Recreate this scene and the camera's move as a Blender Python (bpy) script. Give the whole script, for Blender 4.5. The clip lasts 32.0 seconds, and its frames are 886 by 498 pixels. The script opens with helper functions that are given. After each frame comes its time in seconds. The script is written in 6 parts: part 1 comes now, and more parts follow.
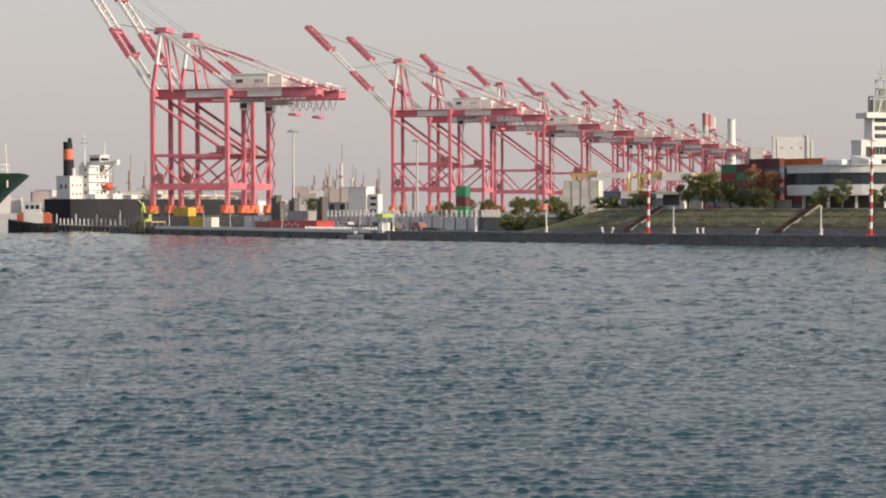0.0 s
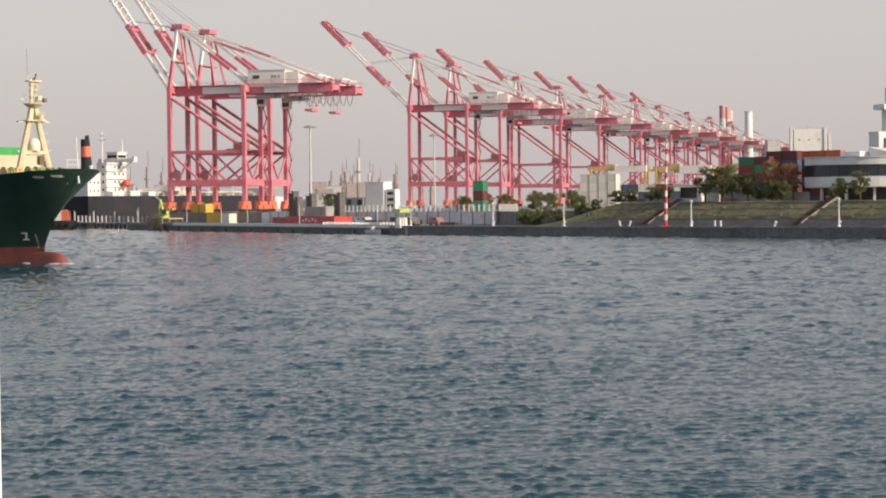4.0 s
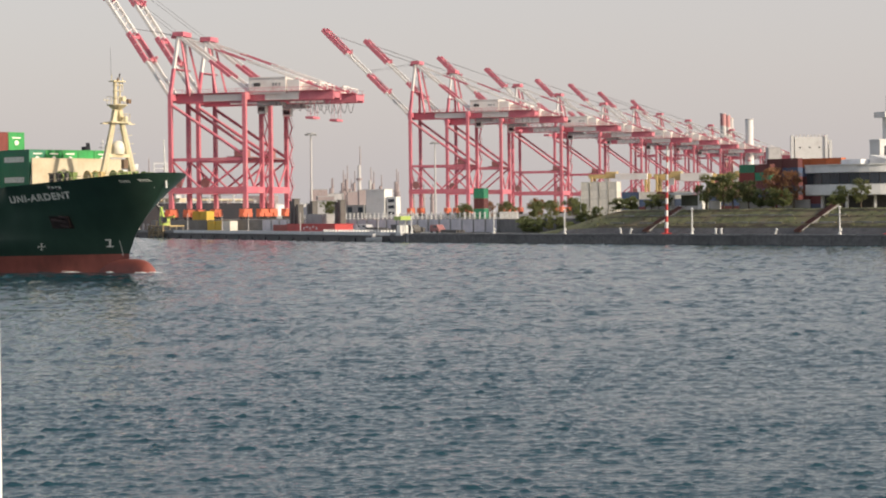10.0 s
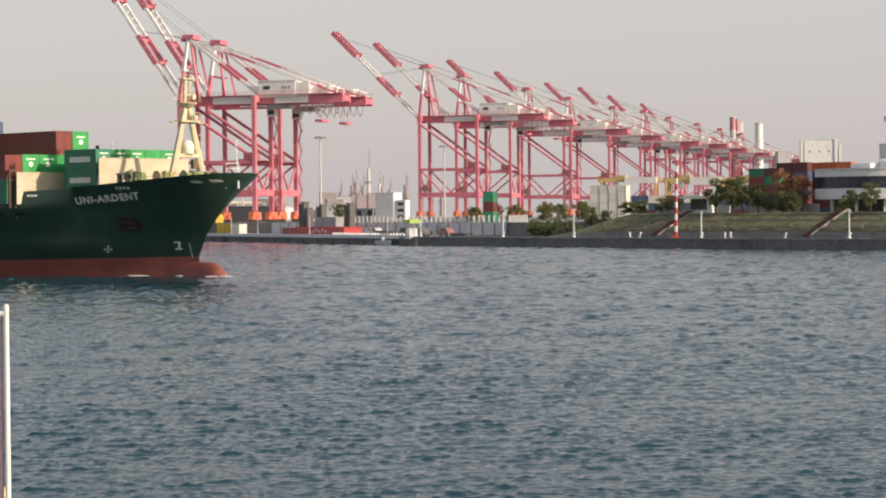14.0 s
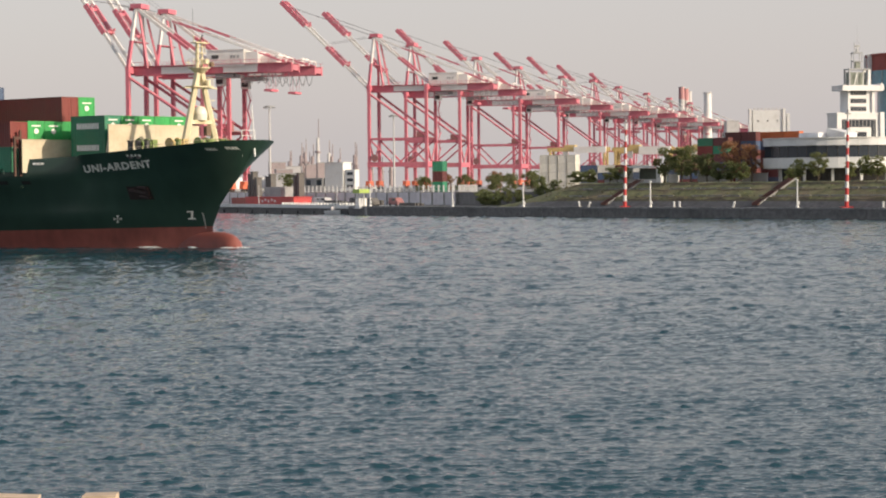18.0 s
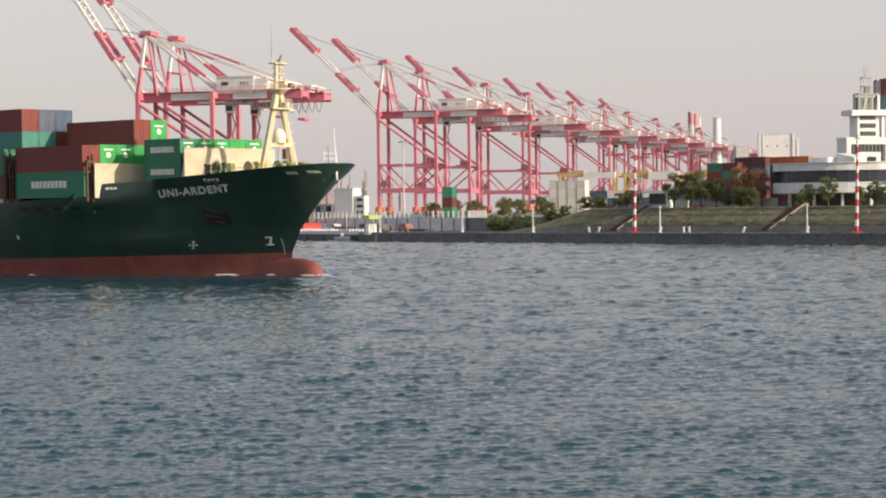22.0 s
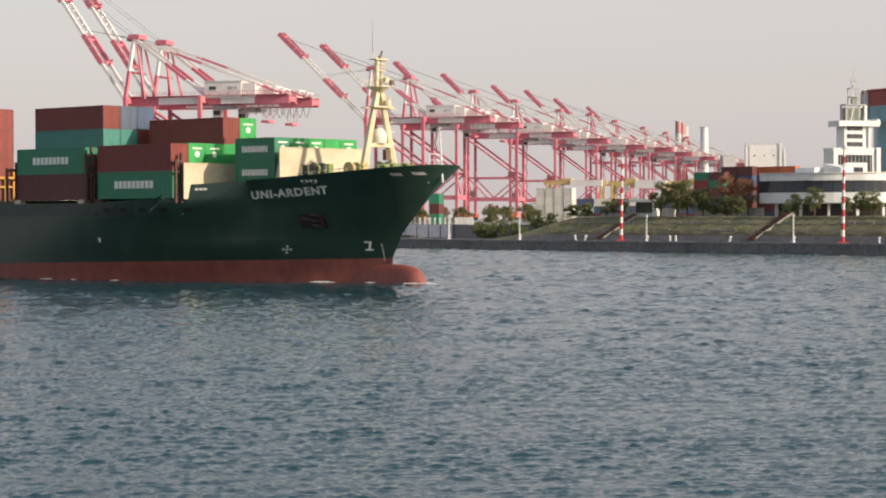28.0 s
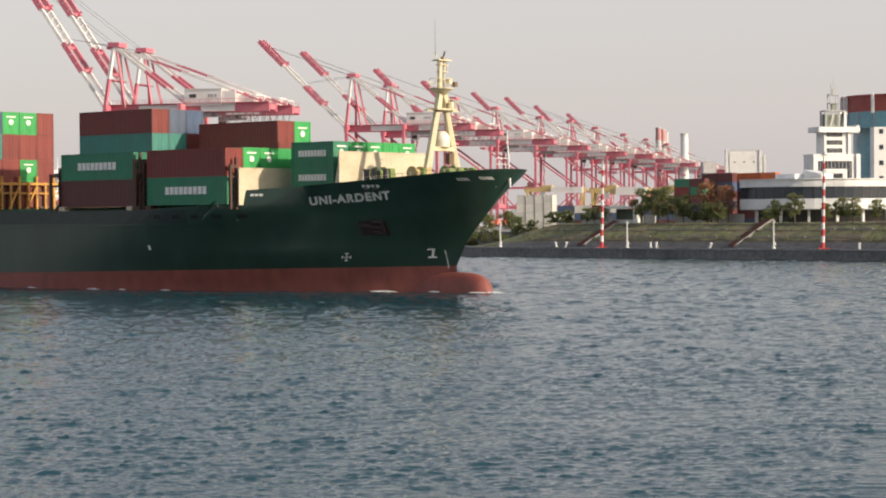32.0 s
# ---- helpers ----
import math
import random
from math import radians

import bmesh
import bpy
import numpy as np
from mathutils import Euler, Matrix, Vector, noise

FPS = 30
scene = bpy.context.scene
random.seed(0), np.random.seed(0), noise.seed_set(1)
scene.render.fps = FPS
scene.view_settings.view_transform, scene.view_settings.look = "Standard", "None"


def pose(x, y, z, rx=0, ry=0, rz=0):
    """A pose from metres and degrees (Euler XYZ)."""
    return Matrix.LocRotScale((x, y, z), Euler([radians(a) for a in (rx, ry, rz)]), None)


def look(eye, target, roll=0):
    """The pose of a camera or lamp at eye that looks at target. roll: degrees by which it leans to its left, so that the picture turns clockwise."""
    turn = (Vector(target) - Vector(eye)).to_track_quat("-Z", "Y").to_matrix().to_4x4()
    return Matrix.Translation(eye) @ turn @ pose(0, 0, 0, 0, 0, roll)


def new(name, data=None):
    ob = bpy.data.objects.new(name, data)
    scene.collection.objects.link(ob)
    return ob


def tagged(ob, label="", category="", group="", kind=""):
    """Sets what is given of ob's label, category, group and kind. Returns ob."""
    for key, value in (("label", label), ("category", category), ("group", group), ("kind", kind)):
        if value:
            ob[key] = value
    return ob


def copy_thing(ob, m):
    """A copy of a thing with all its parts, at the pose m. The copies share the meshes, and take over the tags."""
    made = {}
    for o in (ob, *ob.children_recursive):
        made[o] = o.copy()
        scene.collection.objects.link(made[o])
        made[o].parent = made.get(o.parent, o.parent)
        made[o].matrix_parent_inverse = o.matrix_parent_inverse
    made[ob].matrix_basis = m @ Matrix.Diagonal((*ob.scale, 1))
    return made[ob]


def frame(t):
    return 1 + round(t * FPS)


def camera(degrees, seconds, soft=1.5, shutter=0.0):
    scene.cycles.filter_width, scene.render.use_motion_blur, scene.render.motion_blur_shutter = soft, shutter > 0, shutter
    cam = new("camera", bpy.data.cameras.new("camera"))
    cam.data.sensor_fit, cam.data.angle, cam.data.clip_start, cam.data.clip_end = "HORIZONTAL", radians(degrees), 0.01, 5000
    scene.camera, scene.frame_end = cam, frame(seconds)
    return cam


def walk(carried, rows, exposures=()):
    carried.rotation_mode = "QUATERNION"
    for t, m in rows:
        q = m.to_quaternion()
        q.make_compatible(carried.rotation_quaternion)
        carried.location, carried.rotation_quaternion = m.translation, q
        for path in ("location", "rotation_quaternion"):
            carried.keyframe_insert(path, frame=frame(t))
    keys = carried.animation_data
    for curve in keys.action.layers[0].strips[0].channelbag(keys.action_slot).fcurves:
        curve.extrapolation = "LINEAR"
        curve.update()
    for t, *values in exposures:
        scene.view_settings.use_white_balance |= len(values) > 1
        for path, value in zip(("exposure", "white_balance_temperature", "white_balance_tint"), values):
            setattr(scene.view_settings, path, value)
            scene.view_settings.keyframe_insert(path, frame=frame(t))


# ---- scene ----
cam = camera(23.3, 32.0, soft=2.0)
EYE = (0.0, 0.0, 7.05)


def aim(right, up, roll):
    """The camera's pose at its one stand: degrees to the right, up, and of roll."""
    return pose(*EYE, 90 + up, 0, -right) @ pose(0, 0, 0, 0, 0, roll)


walk(cam, [(t, aim(a, p, r)) for t, a, p, r in (
    (0, 0.513, -1.088, -0.258), (0.5, 0.513, -1.121, -0.180), (1, 0.447, -1.167, -0.322),
    (1.5, 0.331, -1.170, -0.533), (2, 0.232, -1.142, -0.444), (2.5, 0.210, -1.173, -0.557),
    (3, 0.140, -1.183, -0.587), (3.5, 0.072, -1.230, -0.645), (5.5, -0.001, -1.134, -0.656),
    (6, 0.000, -1.070, -0.650), (6.5, 0.002, -1.023, -0.620), (7, -0.005, -0.986, -0.750),
    (7.5, 0.022, -0.955, -0.653), (8, 0.023, -0.935, -0.662), (8.5, 0.017, -0.963, -0.752),
    (9, -0.005, -0.986, -0.750), (9.5, -0.000, -1.004, -0.662), (10, 0.023, -1.025, -0.648),
    (10.5, 0.026, -1.042, -0.606), (11, 0.025, -1.080, -0.508), (11.5, -0.048, -1.113, -0.454),
    (12, -0.086, -1.096, -0.492), (12.5, -0.149, -0.935, -0.479), (13, -0.178, -0.815, -0.423),
    (13.5, -0.191, -0.859, -0.428), (14, -0.220, -0.934, -0.537), (14.5, -0.089, -0.966, -0.555),
    (16.5, 0.700, -1.480, 0.534), (17, 0.853, -1.091, 0.131), (17.5, 1.080, -1.073, -1.017),
    (18, 1.116, -1.756, -0.598), (18.5, 1.159, -1.698, -0.446), (19, 1.121, -1.352, -0.530),
    (19.5, 0.912, -1.105, -0.583), (20, 0.865, -1.036, -0.577), (20.5, 0.884, -1.034, -0.588),
    (21, 0.881, -1.042, -0.690), (21.5, 0.881, -1.055, -0.605), (22, 0.864, -1.064, -0.744),
    (22.5, 0.842, -1.036, -0.707), (23, 0.824, -1.016, -0.712), (23.5, 0.845, -0.995, -0.748),
    (24, 0.890, -0.994, -0.617), (24.5, 0.942, -1.009, -0.532), (25, 0.979, -1.039, -0.559),
    (25.5, 0.898, -1.010, -0.612), (27.5, 1.096, -0.907, -0.228), (28, 1.228, -0.891, -0.206),
    (28.5, 1.305, -0.893, -0.050), (29, 1.380, -0.901, -0.172), (29.5, 1.443, -0.889, -0.346),
    (30, 1.519, -0.877, -0.250), (30.5, 1.587, -0.806, -0.344), (31, 1.651, -0.728, -0.500),
    (31.5, 1.699, -0.698, -0.398), (32, 1.741, -0.701, -0.370),
)], exposures=((0, -0.11), (1, -0.16), (3, -0.04), (6, -0.02), (13, -0.01), (17, -0.03), (19, 0.05), (32, 0.10)))

# ---- light ----
SUN_RIGHT, SUN_UP = 117.0, 22.5   # the sun's bearing to the right of the view's axis, and its height
world = bpy.data.worlds.new("world")
scene.world = world
world.use_nodes = True
wn, wl = world.node_tree.nodes, world.node_tree.links
sky = wn.new("ShaderNodeTexSky")
sky.sky_type, sky.sun_disc = "NISHITA", False
sky.sun_elevation, sky.sun_rotation = radians(SUN_UP), radians(SUN_RIGHT)
sky.air_density, sky.dust_density, sky.ozone_density = 1.3, 3.0, 1.5
back = wn["Background"]
veil = wn.new("ShaderNodeMixRGB")
height = wn.new("ShaderNodeSeparateXYZ")
thin = wn.new("ShaderNodeMapRange")                     # the haze thins towards the zenith
thin.inputs[1].default_value, thin.inputs[2].default_value = 0.10, 0.75
thin.inputs[3].default_value, thin.inputs[4].default_value = 0.72, 0.15
wl.new(wn.new("ShaderNodeTexCoord").outputs["Generated"], height.inputs[0])
wl.new(height.outputs[2], thin.inputs[0])
wl.new(thin.outputs[0], veil.inputs[0])
veil.inputs[2].default_value = (4.82, 4.43, 4.46, 1)     # the even haze that hides the blue
wl.new(sky.outputs[0], veil.inputs[1])
wl.new(veil.outputs[0], back.inputs[0])
back.inputs[1].default_value = 0.15
sun = new("sun", bpy.data.lights.new("sun", "SUN"))
sun.data.energy, sun.data.angle, sun.data.color = 4.5, radians(1.0), (1.0, 0.86, 0.68)
bearing = radians(SUN_RIGHT)
sun.matrix_world = look((0, 0, 300), (-math.sin(bearing) * math.cos(radians(SUN_UP)), -math.cos(bearing) * math.cos(radians(SUN_UP)), 300 - math.sin(radians(SUN_UP))))


# ---- materials ----
def mat(name, color, rough=0.6, metal=0.0, grain=3.0, vary=0.25, stain=None, stain_size=0.3, stain_much=0.5, bump=0.0, streak=1.0, each=0.0):
    """A painted or weathered surface: grain, larger stains that may run down (streak), and a little change from piece to piece."""
    m = bpy.data.materials.new(name)
    m.use_nodes = True
    n, l = m.node_tree.nodes, m.node_tree.links
    b = n["Principled BSDF"]
    b.inputs["Metallic"].default_value = metal
    co = n.new("ShaderNodeTexCoord")
    mp = n.new("ShaderNodeMapping")
    mp.inputs["Scale"].default_value = (1, 1, streak)
    l.new(co.outputs["Object"], mp.inputs["Vector"])
    fine = n.new("ShaderNodeTexNoise")
    fine.inputs["Scale"].default_value, fine.inputs["Detail"].default_value = grain, 6
    l.new(mp.outputs[0], fine.inputs["Vector"])
    big = n.new("ShaderNodeTexNoise")
    big.inputs["Scale"].default_value, big.inputs["Detail"].default_value = stain_size, 5
    l.new(mp.outputs[0], big.inputs["Vector"])
    ramp = n.new("ShaderNodeValToRGB")
    dark = [c * (1 - vary) for c in color]
    light = [min(1, c * (1 + vary)) for c in color]
    ramp.color_ramp.elements[0].position, ramp.color_ramp.elements[1].position = 0.3, 0.7
    ramp.color_ramp.elements[0].color, ramp.color_ramp.elements[1].color = (*dark, 1), (*light, 1)
    l.new(fine.outputs[0], ramp.inputs[0])
    mix = n.new("ShaderNodeMixRGB")
    mix.inputs[2].default_value = (*(stain or [c * 0.6 for c in color]), 1)
    edge = n.new("ShaderNodeMapRange")
    edge.inputs[1].default_value, edge.inputs[2].default_value = 0.5, 0.72
    edge.inputs[3].default_value, edge.inputs[4].default_value = 0.0, stain_much
    l.new(big.outputs[0], edge.inputs[0])
    l.new(edge.outputs[0], mix.inputs[0])
    l.new(ramp.outputs[0], mix.inputs[1])
    out = mix.outputs[0]
    if each:
        info = n.new("ShaderNodeObjectInfo")
        hsv = n.new("ShaderNodeHueSaturation")
        rng = n.new("ShaderNodeMapRange")
        rng.inputs[3].default_value, rng.inputs[4].default_value = 1 - each, 1 + each
        l.new(info.outputs["Random"], rng.inputs[0])
        l.new(rng.outputs[0], hsv.inputs["Value"])
        l.new(out, hsv.inputs["Color"])
        out = hsv.outputs[0]
    l.new(out, b.inputs["Base Color"])
    rr = n.new("ShaderNodeMapRange")
    rr.inputs[3].default_value, rr.inputs[4].default_value = max(0.05, rough - 0.12), min(1, rough + 0.12)
    l.new(fine.outputs[0], rr.inputs[0])
    l.new(rr.outputs[0], b.inputs["Roughness"])
    if bump:
        bp = n.new("ShaderNodeBump")
        bp.inputs["Strength"].default_value, bp.inputs["Distance"].default_value = 0.6, bump
        l.new(fine.outputs[0], bp.inputs["Height"])
        l.new(bp.outputs[0], b.inputs["Normal"])
    return m


def water_material():
    m = bpy.data.materials.new("harbour_water")
    m.use_nodes = True
    n, l = m.node_tree.nodes, m.node_tree.links
    b = n["Principled BSDF"]
    b.inputs["Roughness"].default_value, b.inputs["IOR"].default_value = 0.06, 1.33
    co = n.new("ShaderNodeTexCoord")
    height = None
    for size, tall, stretch in ((2.4, 0.03, 0.45), (9.0, 0.026, 0.4)):
        mp = n.new("ShaderNodeMapping")
        mp.inputs["Scale"].default_value, mp.inputs["Rotation"].default_value = (stretch, 1, 1), (0, 0, 0.12 - size * 0.1)
        l.new(co.outputs["Object"], mp.inputs["Vector"])
        t = n.new("ShaderNodeTexNoise")
        t.inputs["Scale"].default_value, t.inputs["Detail"].default_value, t.inputs["Distortion"].default_value = size, 3, 0.6
        l.new(mp.outputs[0], t.inputs["Vector"])
        k = n.new("ShaderNodeMath")
        k.operation = "MULTIPLY"
        k.inputs[1].default_value = tall
        l.new(t.outputs[0], k.inputs[0])
        if height is None:
            height = k.outputs[0]
        else:
            s = n.new("ShaderNodeMath")
            l.new(height, s.inputs[0])
            l.new(k.outputs[0], s.inputs[1])
            height = s.outputs[0]
    bp = n.new("ShaderNodeBump")
    bp.inputs["Strength"].default_value, bp.inputs["Distance"].default_value = 1.0, 1.0
    l.new(height, bp.inputs["Height"])
    l.new(bp.outputs[0], b.inputs["Normal"])
    b.inputs["Base Color"].default_value = (0.014, 0.049, 0.064, 1)
    return m


WATER = water_material()
BARE_EARTH = mat("bare_earth", (0.095, 0.072, 0.046), 0.95, grain=1.5, vary=0.4, stain=(0.10, 0.105, 0.045), stain_size=0.4, stain_much=0.7, bump=0.1)
CONCRETE = mat("weathered_concrete", (0.30, 0.29, 0.27), 0.85, grain=1.5, vary=0.2, stain=(0.12, 0.12, 0.11), stain_size=0.15, bump=0.03)
PALE_CONCRETE = mat("pale_wharf_concrete", (0.43, 0.41, 0.39), 0.85, grain=1.2, vary=0.18, stain=(0.22, 0.21, 0.20), stain_size=0.12)
WET_CONCRETE = mat("stained_sea_wall", (0.18, 0.172, 0.165), 0.8, grain=1.2, vary=0.3, stain=(0.05, 0.055, 0.05), stain_size=0.12, bump=0.05)
PAVING = mat("terminal_paving", (0.22, 0.21, 0.20), 0.9, grain=0.6, vary=0.2, stain_size=0.03)
WHITE = mat("white_paint", (0.74, 0.73, 0.71), 0.5, vary=0.06, stain=(0.5, 0.47, 0.42), stain_size=0.4, stain_much=0.35)
CREAM = mat("cream_ship_paint", (0.60, 0.52, 0.375), 0.5, vary=0.06, stain=(0.42, 0.27, 0.14), stain_size=0.35, stain_much=0.4)
# crane red and its pink patches are lightened to stand in for haze
CRANE_RED = mat("haze_paled_red_crane_paint", (0.60, 0.165, 0.215), 0.5, vary=0.12, stain=(0.66, 0.30, 0.30), stain_size=0.2, stain_much=0.6)
CRANE_WHITE = mat("crane_white_paint", (0.80, 0.77, 0.74), 0.5, vary=0.06, stain=(0.6, 0.5, 0.46), stain_size=0.2)
ORANGE = mat("orange_bogie_paint", (0.66, 0.17, 0.09), 0.5)
DARK_STEEL = mat("dark_steel", (0.07, 0.065, 0.065), 0.5, vary=0.3)
CABLE = mat("steel_rope", (0.36, 0.33, 0.33), 0.5, metal=0.6)
HULL_GREEN = mat("dark_green_hull_paint", (0.029, 0.060, 0.043), 0.34, grain=0.5, vary=0.15, stain=(0.026, 0.048, 0.038), stain_size=0.09, stain_much=0.8, streak=0.35)
BOOT_RED = mat("red_antifouling_paint", (0.25, 0.072, 0.055), 0.55, grain=0.9, vary=0.2, stain=(0.17, 0.05, 0.04), stain_size=0.15, stain_much=0.7, streak=0.5)
DECK_GREEN = mat("green_deck_paint", (0.05, 0.10, 0.06), 0.7)

COPING = mat("pale_coping", (0.30, 0.29, 0.28), 0.85, grain=1.5, vary=0.25, stain=(0.09, 0.09, 0.085), stain_size=0.2)
APRON = mat("dark_weathered_apron", (0.125, 0.12, 0.118), 0.9, grain=1.0, vary=0.3, stain=(0.07, 0.068, 0.06), stain_size=0.25, bump=0.03)
ASPHALT = mat("asphalt", (0.07, 0.068, 0.066), 0.9, grain=2, vary=0.25, bump=0.02)
RUBBER = mat("black_rubber", (0.02, 0.02, 0.02), 0.8)
GRASS = mat("patchy_grass", (0.128, 0.132, 0.056), 0.95, grain=0.7, vary=0.45, stain=(0.20, 0.15, 0.095), stain_size=0.13, stain_much=0.85, bump=0.15)


def leaf_material(name, color, other):
    """Thin leaves that let some light through."""
    m = mat(name, color, 0.7, grain=1.2, vary=0.45, stain=other, stain_size=0.6, stain_much=0.7)
    n, l = m.node_tree.nodes, m.node_tree.links
    b = n["Principled BSDF"]
    thin, mix = n.new("ShaderNodeBsdfTranslucent"), n.new("ShaderNodeMixShader")
    mix.inputs[0].default_value = 0.6
    l.new(b.inputs["Base Color"].links[0].from_socket, thin.inputs[0])
    l.new(b.outputs[0], mix.inputs[1])
    l.new(thin.outputs[0], mix.inputs[2])
    l.new(mix.outputs[0], n["Material Output"].inputs[0])
    return m


LEAF = leaf_material("green_leaves", (0.215, 0.235, 0.10), (0.25, 0.22, 0.10))
DARK_LEAF = leaf_material("dark_green_leaves", (0.20, 0.225, 0.095), (0.15, 0.17, 0.07))
RUST_LEAF = leaf_material("russet_leaves", (0.36, 0.19, 0.10), (0.21, 0.18, 0.08))
BARK = mat("bark", (0.12, 0.09, 0.065), 0.9, grain=6, vary=0.4)
SIGNAL_RED = mat("signal_red_paint", (0.50, 0.045, 0.045), 0.5, vary=0.1)
GLASS_DARK = mat("tinted_window_glass", (0.035, 0.045, 0.06), 0.12, vary=0.2)
GLASS_BLUE = mat("blue_curtain_glass", (0.15, 0.33, 0.39), 0.15, vary=0.25)
PANEL = mat("pale_metal_cladding", (0.76, 0.76, 0.76), 0.45, vary=0.06)
BRICK_RED = mat("brown_red_cladding", (0.33, 0.075, 0.06), 0.6, vary=0.1)
YELLOW = mat("faded_yellow_paint", (0.60, 0.44, 0.19), 0.55, vary=0.15)
LIME = mat("lime_paint", (0.42, 0.55, 0.12), 0.5, vary=0.15)
GREY_PAINT = mat("grey_paint", (0.36, 0.36, 0.36), 0.6, vary=0.12)
PALE_GREY = mat("pale_far_concrete", (0.55, 0.53, 0.52), 0.8, grain=0.3, vary=0.1)
TANKER_HULL = mat("black_tanker_hull", (0.020, 0.021, 0.029), 0.88, vary=0.25, stain=(0.05, 0.035, 0.035), stain_size=0.1)


# ---- building blocks ----
class Shape:
    """Collects boxes, bars and tubes into one mesh."""

    def __init__(self):
        self.v, self.f = [], []

    def add(self, verts, faces):
        n = len(self.v)
        self.v += [tuple(p) for p in verts]
        self.f += [tuple(i + n for i in f) for f in faces]
        return self

    def box(self, c, s, turn=None):
        hx, hy, hz = s[0] / 2, s[1] / 2, s[2] / 2
        pts = [Vector((x * hx, y * hy, z * hz)) for z in (-1, 1) for x, y in ((-1, -1), (1, -1), (1, 1), (-1, 1))]
        if turn is not None:
            pts = [turn @ p for p in pts]
        return self.add([p + Vector(c) for p in pts], [(3, 2, 1, 0), (4, 5, 6, 7), (0, 1, 5, 4), (1, 2, 6, 5), (2, 3, 7, 6), (3, 0, 4, 7)])

    def bar(self, p, q, w, h=None):
        """A square bar from p to q."""
        p, q = Vector(p), Vector(q)
        d = q - p
        return self.box((p + q) / 2, (w, h or w, d.length), d.to_track_quat("Z", "Y").to_matrix())

    def tube(self, p, q, r, r2=None, seg=10):
        p, q = Vector(p), Vector(q)
        m = (q - p).to_track_quat("Z", "Y").to_matrix()
        r2 = r if r2 is None else r2
        ring = [(math.cos(2 * math.pi * i / seg), math.sin(2 * math.pi * i / seg)) for i in range(seg)]
        pts = [p + m @ Vector((c * r, s * r, 0)) for c, s in ring] + [q + m @ Vector((c * r2, s * r2, 0)) for c, s in ring]
        return self.add(pts, [(i, (i + 1) % seg, seg + (i + 1) % seg, seg + i) for i in range(seg)] + [tuple(range(seg))[::-1], tuple(range(seg, 2 * seg))])

    def prism(self, outline, z0, z1):
        """An upright block over an outline in plan, anticlockwise; z1 may be a list, corner by corner."""
        n = len(outline)
        top = z1 if isinstance(z1, (list, tuple)) else [z1] * n
        pts = [(x, y, z0) for x, y in outline] + [(x, y, z) for (x, y), z in zip(outline, top)]
        return self.add(pts, [tuple(range(n))[::-1], tuple(range(n, 2 * n))] + [(i, (i + 1) % n, n + (i + 1) % n, n + i) for i in range(n)])

    def ball(self, c, r, seg=12, rings=7, low=-1.0, squash=1.0):
        c = Vector(c)
        a0 = math.asin(low)
        pts, faces = [], []
        for j in range(rings + 1):
            a = a0 + (math.pi / 2 - a0) * j / rings
            pts += [c + Vector((math.cos(a) * math.cos(2 * math.pi * i / seg), math.cos(a) * math.sin(2 * math.pi * i / seg), math.sin(a) * squash)) * r for i in range(seg)]
        for j in range(rings):
            faces += [(j * seg + i, j * seg + (i + 1) % seg, (j + 1) * seg + (i + 1) % seg, (j + 1) * seg + i) for i in range(seg)]
        return self.add(pts, faces)

    def mesh(self, name, material, smooth=False):
        me = bpy.data.meshes.new(name)
        me.from_pydata(self.v, [], self.f)
        me.materials.append(material)
        if smooth:
            me.polygons.foreach_set("use_smooth", [True] * len(me.polygons))
            me.set_sharp_from_angle(angle=radians(40))
        me.update()
        return me


def part(name, shape, material, parent, label="", smooth=False):
    """One mesh object, as a part of a thing (or of a part)."""
    ob = new(name, shape if isinstance(shape, bpy.types.Mesh) else shape.mesh(name, material, smooth))
    ob.parent = parent
    return tagged(ob, label)


def thing(name, label, category, m=None, group="", shape=None, material=None, kind="", smooth=False):
    """A top-level thing: an Empty at its base, or a mesh where it has no parts."""
    ob = new(name, shape.mesh(name, material, smooth) if shape else None)
    if m is not None:
        ob.matrix_basis = m
    return tagged(ob, label, category, group, kind)


# ---- the large structure ----
def setting(name, shape, material, label, category="", smooth=False):
    return thing(name, label, category or name.split("_")[0], None, "", shape, material, "structure", smooth)


